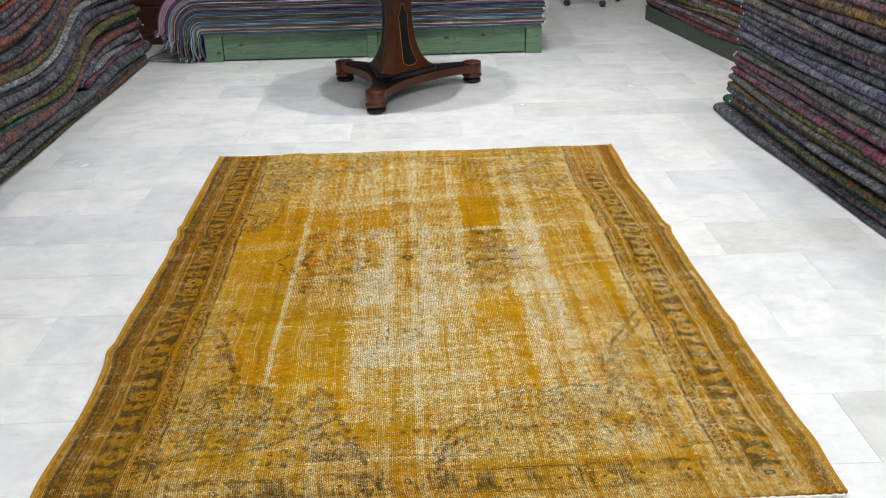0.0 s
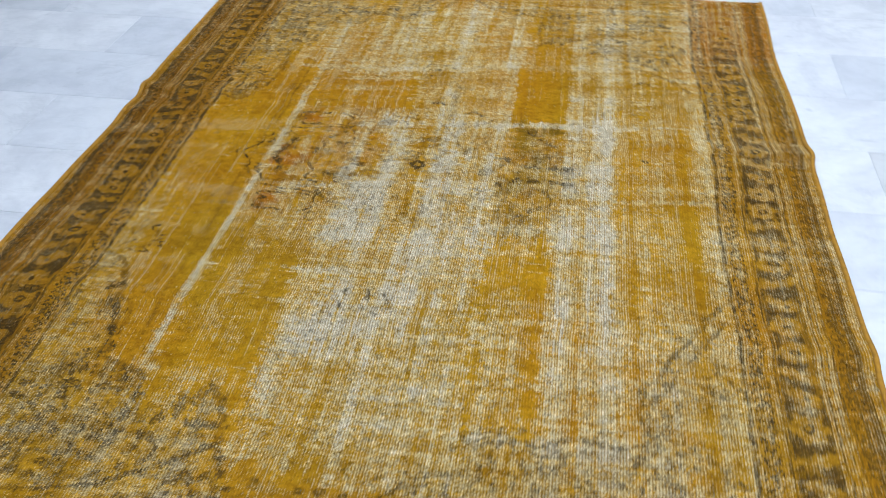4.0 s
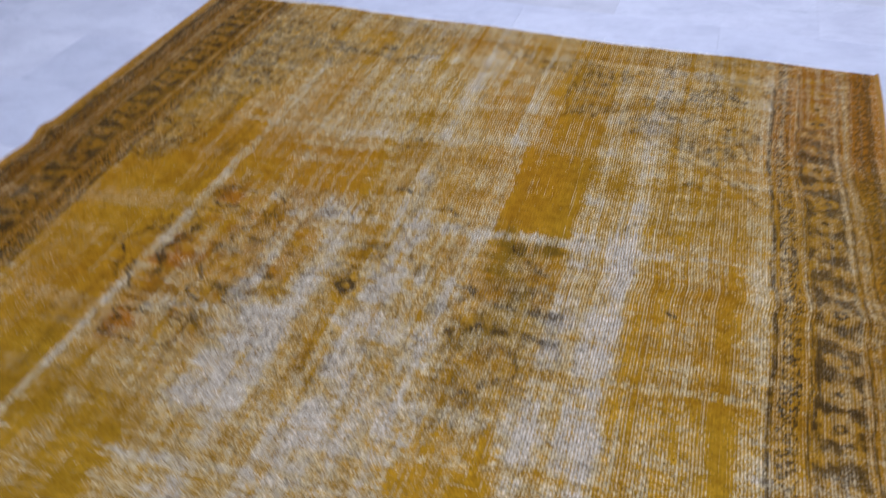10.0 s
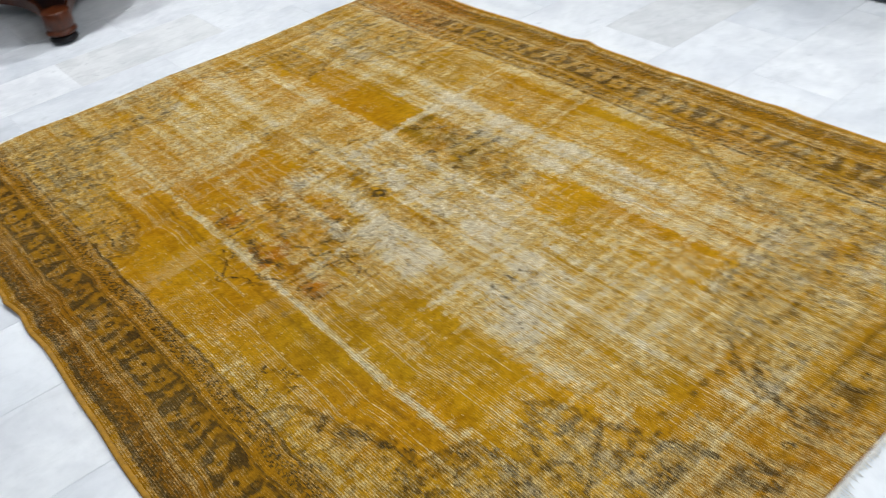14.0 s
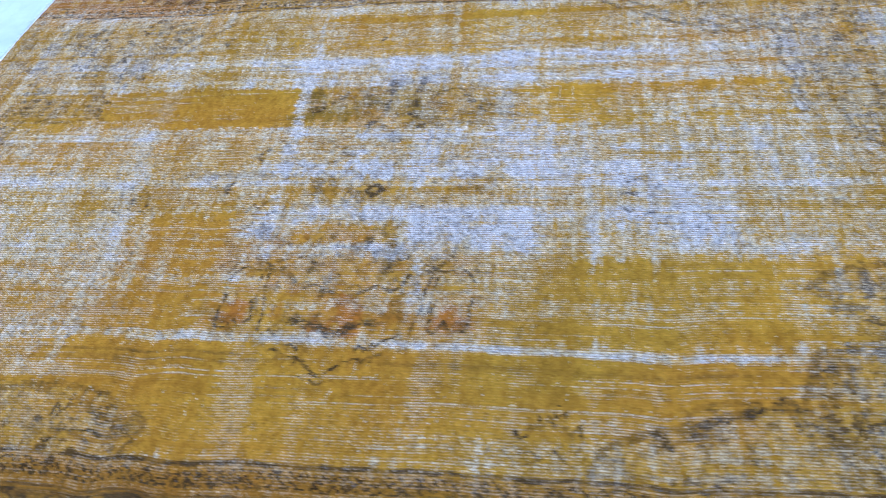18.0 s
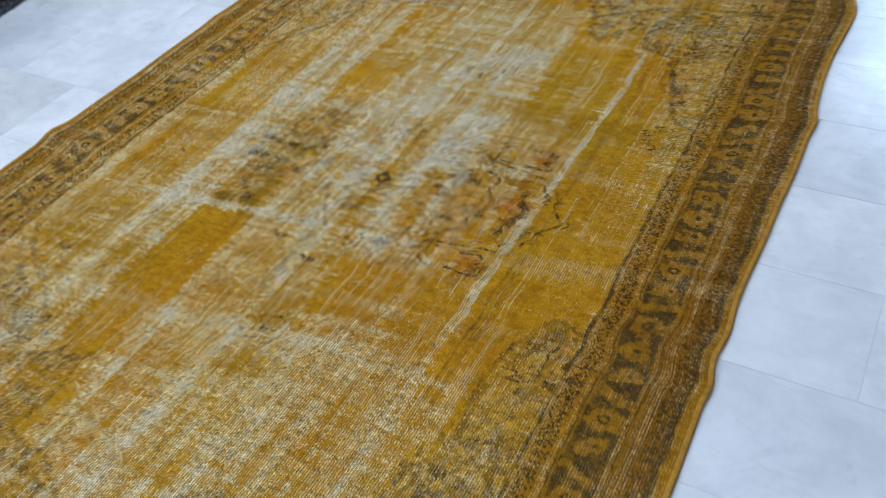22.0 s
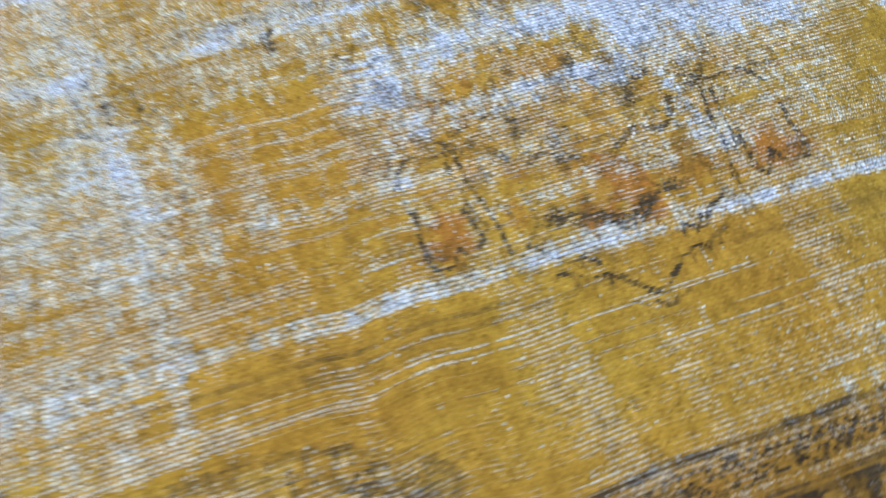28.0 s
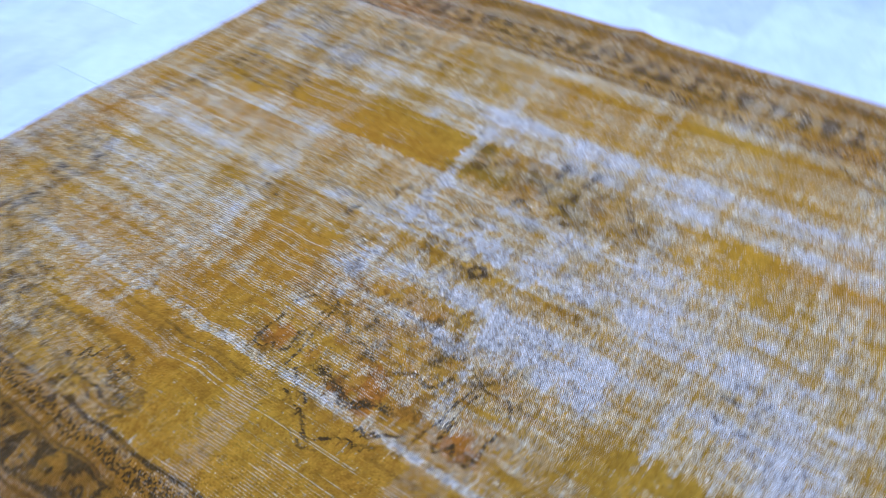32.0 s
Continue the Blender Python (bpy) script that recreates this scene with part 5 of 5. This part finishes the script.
# ---- green timber platform with flat-laid rugs ----
PX0, PX1, PY0, PY1, PH = -0.52, 1.94, 4.80, 6.6, 0.205
platform = thing("platform", label="low green-stained pine platform carrying a pile of flat rugs", category="platform")
part("front_board", block(PX0 + 0.13, 0.735, PY0 + 0.018, PY0 + 0.045, 0.012, PH - 0.012, 0.003), GREEN, platform)
part("front_board", block(0.74, PX1 - 0.12, PY0 + 0.018, PY0 + 0.045, 0.012, PH - 0.012, 0.003), GREEN, platform)
part("corner_post", block(PX0, PX0 + 0.125, PY0, PY0 + 0.06, 0, PH - 0.006, 0.004), GREEN, platform)
part("corner_post", block(PX1 - 0.115, PX1, PY0, PY0 + 0.06, 0, PH - 0.006, 0.004), GREEN, platform)
part("middle_post", block(0.66, 0.735, PY0 + 0.008, PY0 + 0.06, 0, PH - 0.006, 0.003), GREEN, platform)
part("side_board", block(PX1 - 0.03, PX1 - 0.002, PY0 + 0.06, PY1, 0.012, PH - 0.012, 0.003), GREEN, platform)
part("side_board", block(PX0 + 0.002, PX0 + 0.03, PY0 + 0.06, PY1, 0.012, PH - 0.012, 0.003), GREEN, platform)
part("deck", block(PX0, PX1, PY0 - 0.006, PY1, PH - 0.018, PH, 0.003), GREEN, platform)
KILIM = (("grey-green", (0.19, 0.22, 0.19), (0.10, 0.12, 0.11)), ("navy", (0.020, 0.035, 0.090), (0.05, 0.07, 0.12)), ("grey", (0.34, 0.34, 0.34), (0.16, 0.16, 0.18)),
         ("sky blue", (0.22, 0.33, 0.44), (0.07, 0.12, 0.20)), ("olive", (0.14, 0.14, 0.07), (0.08, 0.08, 0.05)), ("plum", (0.10, 0.025, 0.08), (0.14, 0.06, 0.10)),
         ("pale pink", (0.50, 0.34, 0.38), (0.30, 0.13, 0.18)), ("charcoal", (0.035, 0.04, 0.05), (0.07, 0.07, 0.08)), ("lilac", (0.26, 0.10, 0.28), (0.34, 0.24, 0.36)))
KILIMS = [plain("flat_" + w_.replace(" ", "_").replace("-", "_"), tuple(0.55 * p + 0.45 * q for p, q in zip(a_, b_)), 0.95, 0.22, 7, 0, 0.8) for w_, a_, b_ in KILIM]
LAYERS = (1, 0, 7, 6, 0, 4, 0, 3, 1, 2, 7, 0, 7, 4, 1, 3, 1, 7, 5, 0, 4, 7, 1, 6, 7, 0, 2, 8, 3, 7, 5, 5, 6, 8, 2, 8, 6, 5)
r = random.Random(31)
for i, kd in enumerate(LAYERS):
    th = 0.0088
    z = PH + 0.0005 + i * 0.0094
    rad = 0.012 + i * 0.0080
    xr = PX1 + 0.012 + r.uniform(-0.02, 0.02)
    yf = PY0 - 0.012 + r.uniform(-0.010, 0.006)
    xd = PX0 - 0.004 - rad
    zb = min(z - 0.02, 0.015 + max(0, (i - 18)) * 0.0105 + r.uniform(0, 0.03))
    path = [(xr - (xr - PX0) * k_ / 40, z + 0.0022 * math.sin(k_ * 0.55 + 0.4 * i) * math.sin(k_ * 0.23 + 0.11 * i) + 0.0006 * math.sin(k_ * 2.3 + 2 * i)) for k_ in range(41)]
    for k_ in range(1, 9):
        a_ = k_ / 8 * math.pi / 2
        path.append((PX0 - rad * math.sin(a_), z - rad * (1 - math.cos(a_)) * min(1, (z - zb) / (rad + 0.001))))
    zs = path[-1][1]
    for k_ in range(1, 8):
        path.append((xd - 0.018 * math.sin(k_ * 0.6 + i) * k_ / 7 - 0.004 * k_ * (1 if i % 3 else 0), zs + (zb - zs) * k_ / 7))
    bm = bmesh.new()
    rows = []
    for j, (px, pz) in enumerate(path):
        q = path[min(j + 1, len(path) - 1)]
        p0 = path[max(j - 1, 0)]
        dx, dz = q[0] - p0[0], q[1] - p0[1]
        ln = math.hypot(dx, dz) + 1e-9
        nx_, nz_ = dz / ln, -dx / ln
        if nz_ < 0 and j < 41:
            nx_, nz_ = -nx_, -nz_
        yy = yf + 0.004 * math.sin(j * 0.7 + i)
        rows.append([bm.verts.new((px + nx_ * h_, y_, pz + nz_ * h_)) for h_, y_ in ((0, yy + 0.006), (th * 0.3, yy), (th * 0.7, yy), (th, yy + 0.006), (th, PY1 - 0.02), (0, PY1 - 0.02))])
    for p, q in zip(rows, rows[1:]):
        for k_ in range(6):
            bm.faces.new((p[k_], p[(k_ + 1) % 6], q[(k_ + 1) % 6], q[k_]))
    bm.faces.new(rows[0][::-1])
    bm.faces.new(rows[-1])
    bmesh.ops.recalc_face_normals(bm, faces=bm.faces[:])
    ob = thing("flat_rug", label="%s flat-woven rug lying on the green platform" % KILIM[kd][0], category="rug", group="flat rugs on the green platform")
    part("body", bm, KILIMS[kd], ob, "", True)
    bm = bmesh.new()
    for k_ in range(10):
        y_ = yf + 0.02 + k_ * 0.045 * r.uniform(0.8, 1.1)
        tube([(path[-1][0], y_, zb + 0.004), (path[-1][0] - 0.006, y_ - 0.004, zb - 0.004), (path[-1][0] - 0.010, y_ - 0.006, max(0.004, zb - 0.016))], 0.0024, 5, bm)
    for k_ in range(4):
        y_ = yf + 0.01 + k_ * 0.05
        tube([(xr - 0.004, y_, z + th * 0.5), (xr + 0.008, y_ - 0.003, z + th * 0.3), (xr + 0.014, y_ - 0.004, z - 0.006)], 0.0024, 5, bm)
    tagged(part("fringe", bm, WHITE_YARN, ob, "white knotted warp ends"), kind="stuff")

# ---- second platform along the east side ----
east = thing("platform", 3.20, 4.49, 0, 8.6, "dark green wooden platform under folded rugs", "platform")
part("front_board", block(0, 0.03, -0.9, 0.62, 0, 0.11, 0.003), GREEN_DARK, east)
part("front_board", block(0, 0.03, 0.625, 1.45, 0, 0.11, 0.003), GREEN_DARK, east)
part("end_board", block(0.03, 1.2, 1.42, 1.45, 0, 0.11, 0.003), GREEN_DARK, east)
part("deck", block(-0.004, 1.2, -0.9, 1.455, 0.11, 0.122, 0.003), GREEN_DARK, east)
z = 0.1225
for i, d_ in enumerate((1, 8, 14, 1, 17, 3, 14, 16, 1, 12, 14, 16)):
    th = 0.026 * r.uniform(0.85, 1.2)
    ob = thing("folded_rug", 3.20, 4.49, 0, 8.6, "folded %s wool rug on the dark green platform" % WORDS[d_], "rug", "rugs on the dark platform")
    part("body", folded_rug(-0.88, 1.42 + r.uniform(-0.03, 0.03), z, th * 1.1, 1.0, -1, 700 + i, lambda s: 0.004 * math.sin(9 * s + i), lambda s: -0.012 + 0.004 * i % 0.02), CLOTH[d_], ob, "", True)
    z += th

# ---- cable, chest and castor at the back ----
cab = thing("cable", label="loose pale grey cable coiled on the floor", category="cable")
pts = [(-0.80 + 0.22 * math.cos(a_ * 0.9) * (1 - 0.02 * a_), 5.02 + 0.14 * math.sin(a_) * (1 - 0.02 * a_), 0.005) for a_ in np.linspace(0, 15, 90)]
part("wire", tube([tuple(float(c) for c in p) for p in pts], 0.004, 6), CABLE, cab, "", True)
chest = thing("chest", -1.35, 5.5, 0, 0, "dark walnut chest standing behind the rug stack", "chest")
part("body", block(-0.45, 0.50, 0, 0.5, 0.06, 0.78, 0.006), DARKWOOD, chest)
part("lid", block(-0.47, 0.52, -0.02, 0.52, 0.78, 0.82, 0.006), DARKWOOD, chest)
part("plinth", block(-0.47, 0.52, -0.02, 0.5, 0, 0.06, 0.004), DARKWOOD, chest)
for k_ in range(3):
    part("drawer_front", block(-0.41, 0.46, -0.012, 0.004, 0.10 + 0.22 * k_, 0.29 + 0.22 * k_, 0.006), DARKWOOD, chest)
chair = thing("swivel_chair", 2.66, 6.82, 0, 15, "black swivel chair base on castors", "chair")
for k_ in range(5):
    a_ = math.radians(200 + 72 * k_)
    arm = part("spoke", tube([(0, 0, 0.12), (0.14 * math.cos(a_), 0.14 * math.sin(a_), 0.11), (0.28 * math.cos(a_), 0.28 * math.sin(a_), 0.085)], 0.018, 8), RUBBER, chair, "", True)
    w_ = part("castor", turned([(0.020, -0.022), (0.028, -0.018), (0.030, 0), (0.028, 0.018), (0.020, 0.022)], 18), RUBBER, arm, "", True)
    w_.matrix_local = pose(0.28 * math.cos(a_), 0.28 * math.sin(a_), 0.031, 90, 0, math.degrees(a_))
part("column", turned([(0.030, 0.09), (0.030, 0.25), (0.018, 0.26), (0.018, 0.44)], 18), RUBBER, chair, "", True)
part("seat", turned([(0.20, 0.44), (0.235, 0.455), (0.24, 0.48), (0.22, 0.50), (0.15, 0.505)], 32), RUBBER, chair, "", True)

# ---- marble floor ----
TX, TY, OX, OY = 0.61, 0.3055, 0.365, 0.145
floor = tagged(mesh_object("floor", block(X0, X1, Y0, Y1, -0.1, -0.0012), JOINT), "polished white marble tile floor", "floor", kind="structure")
tile_bm = bmesh.new()
hx, hy = TX / 2 - 0.0005, TY / 2 - 0.0005
lo = [tile_bm.verts.new((sx * hx, sy * hy, -0.006)) for sx, sy in ((-1, -1), (1, -1), (1, 1), (-1, 1))]
mi = [tile_bm.verts.new((sx * hx, sy * hy, -0.0009)) for sx, sy in ((-1, -1), (1, -1), (1, 1), (-1, 1))]
hi = [tile_bm.verts.new((sx * (hx - 0.0006), sy * (hy - 0.0006), 0)) for sx, sy in ((-1, -1), (1, -1), (1, 1), (-1, 1))]
for p, q in ((lo, mi), (mi, hi)):
    for k in range(4):
        tile_bm.faces.new((p[k], p[(k + 1) % 4], q[(k + 1) % 4], q[k]))
tile_bm.faces.new(hi)
proto = []
for m in (MARBLE, MARBLE_GREY):
    d = bpy.data.meshes.new("tile")
    tile_bm.to_mesh(d)
    d.materials.append(m)
    proto.append(d)
tile_bm.free()
GREY_AT = ((9, 0.94), (4, 2.52), (0, 2.46), (10, 1.9))
far_bm = bmesh.new()
pick = random.Random(3)
for k in range(-13, 27):
    y = OY + TY * (k + 0.5)
    if not Y0 + 0.1 < y < Y1 - 0.1:
        continue
    ox = OX if k % 2 == 0 else OX - 0.325
    for i in range(-8, 10):
        x = ox + TX * (i + 0.5)
        if not X0 + 0.2 < x < X1 - 0.2:
            continue
        grey = any(row == k and abs(gx - x) < TX / 2 for row, gx in GREY_AT) or pick.random() < 0.015
        if -1.5 < x < 3.3 and -1.3 < y < 5.6:
            o = new("tile", proto[grey])
            o.parent = floor
            o.location = (x, y, pick.uniform(-0.00015, 0.00015))
        else:
            r = bmesh.ops.create_grid(far_bm, x_segments=1, y_segments=1, size=0.5)
            bmesh.ops.transform(far_bm, verts=r["verts"], matrix=Matrix.Translation((x, y, 0)) @ Matrix.Diagonal((2 * hx, 2 * hy, 1, 1)))
tagged(part("outer_tiles", far_bm, MARBLE, floor), kind="stuff")
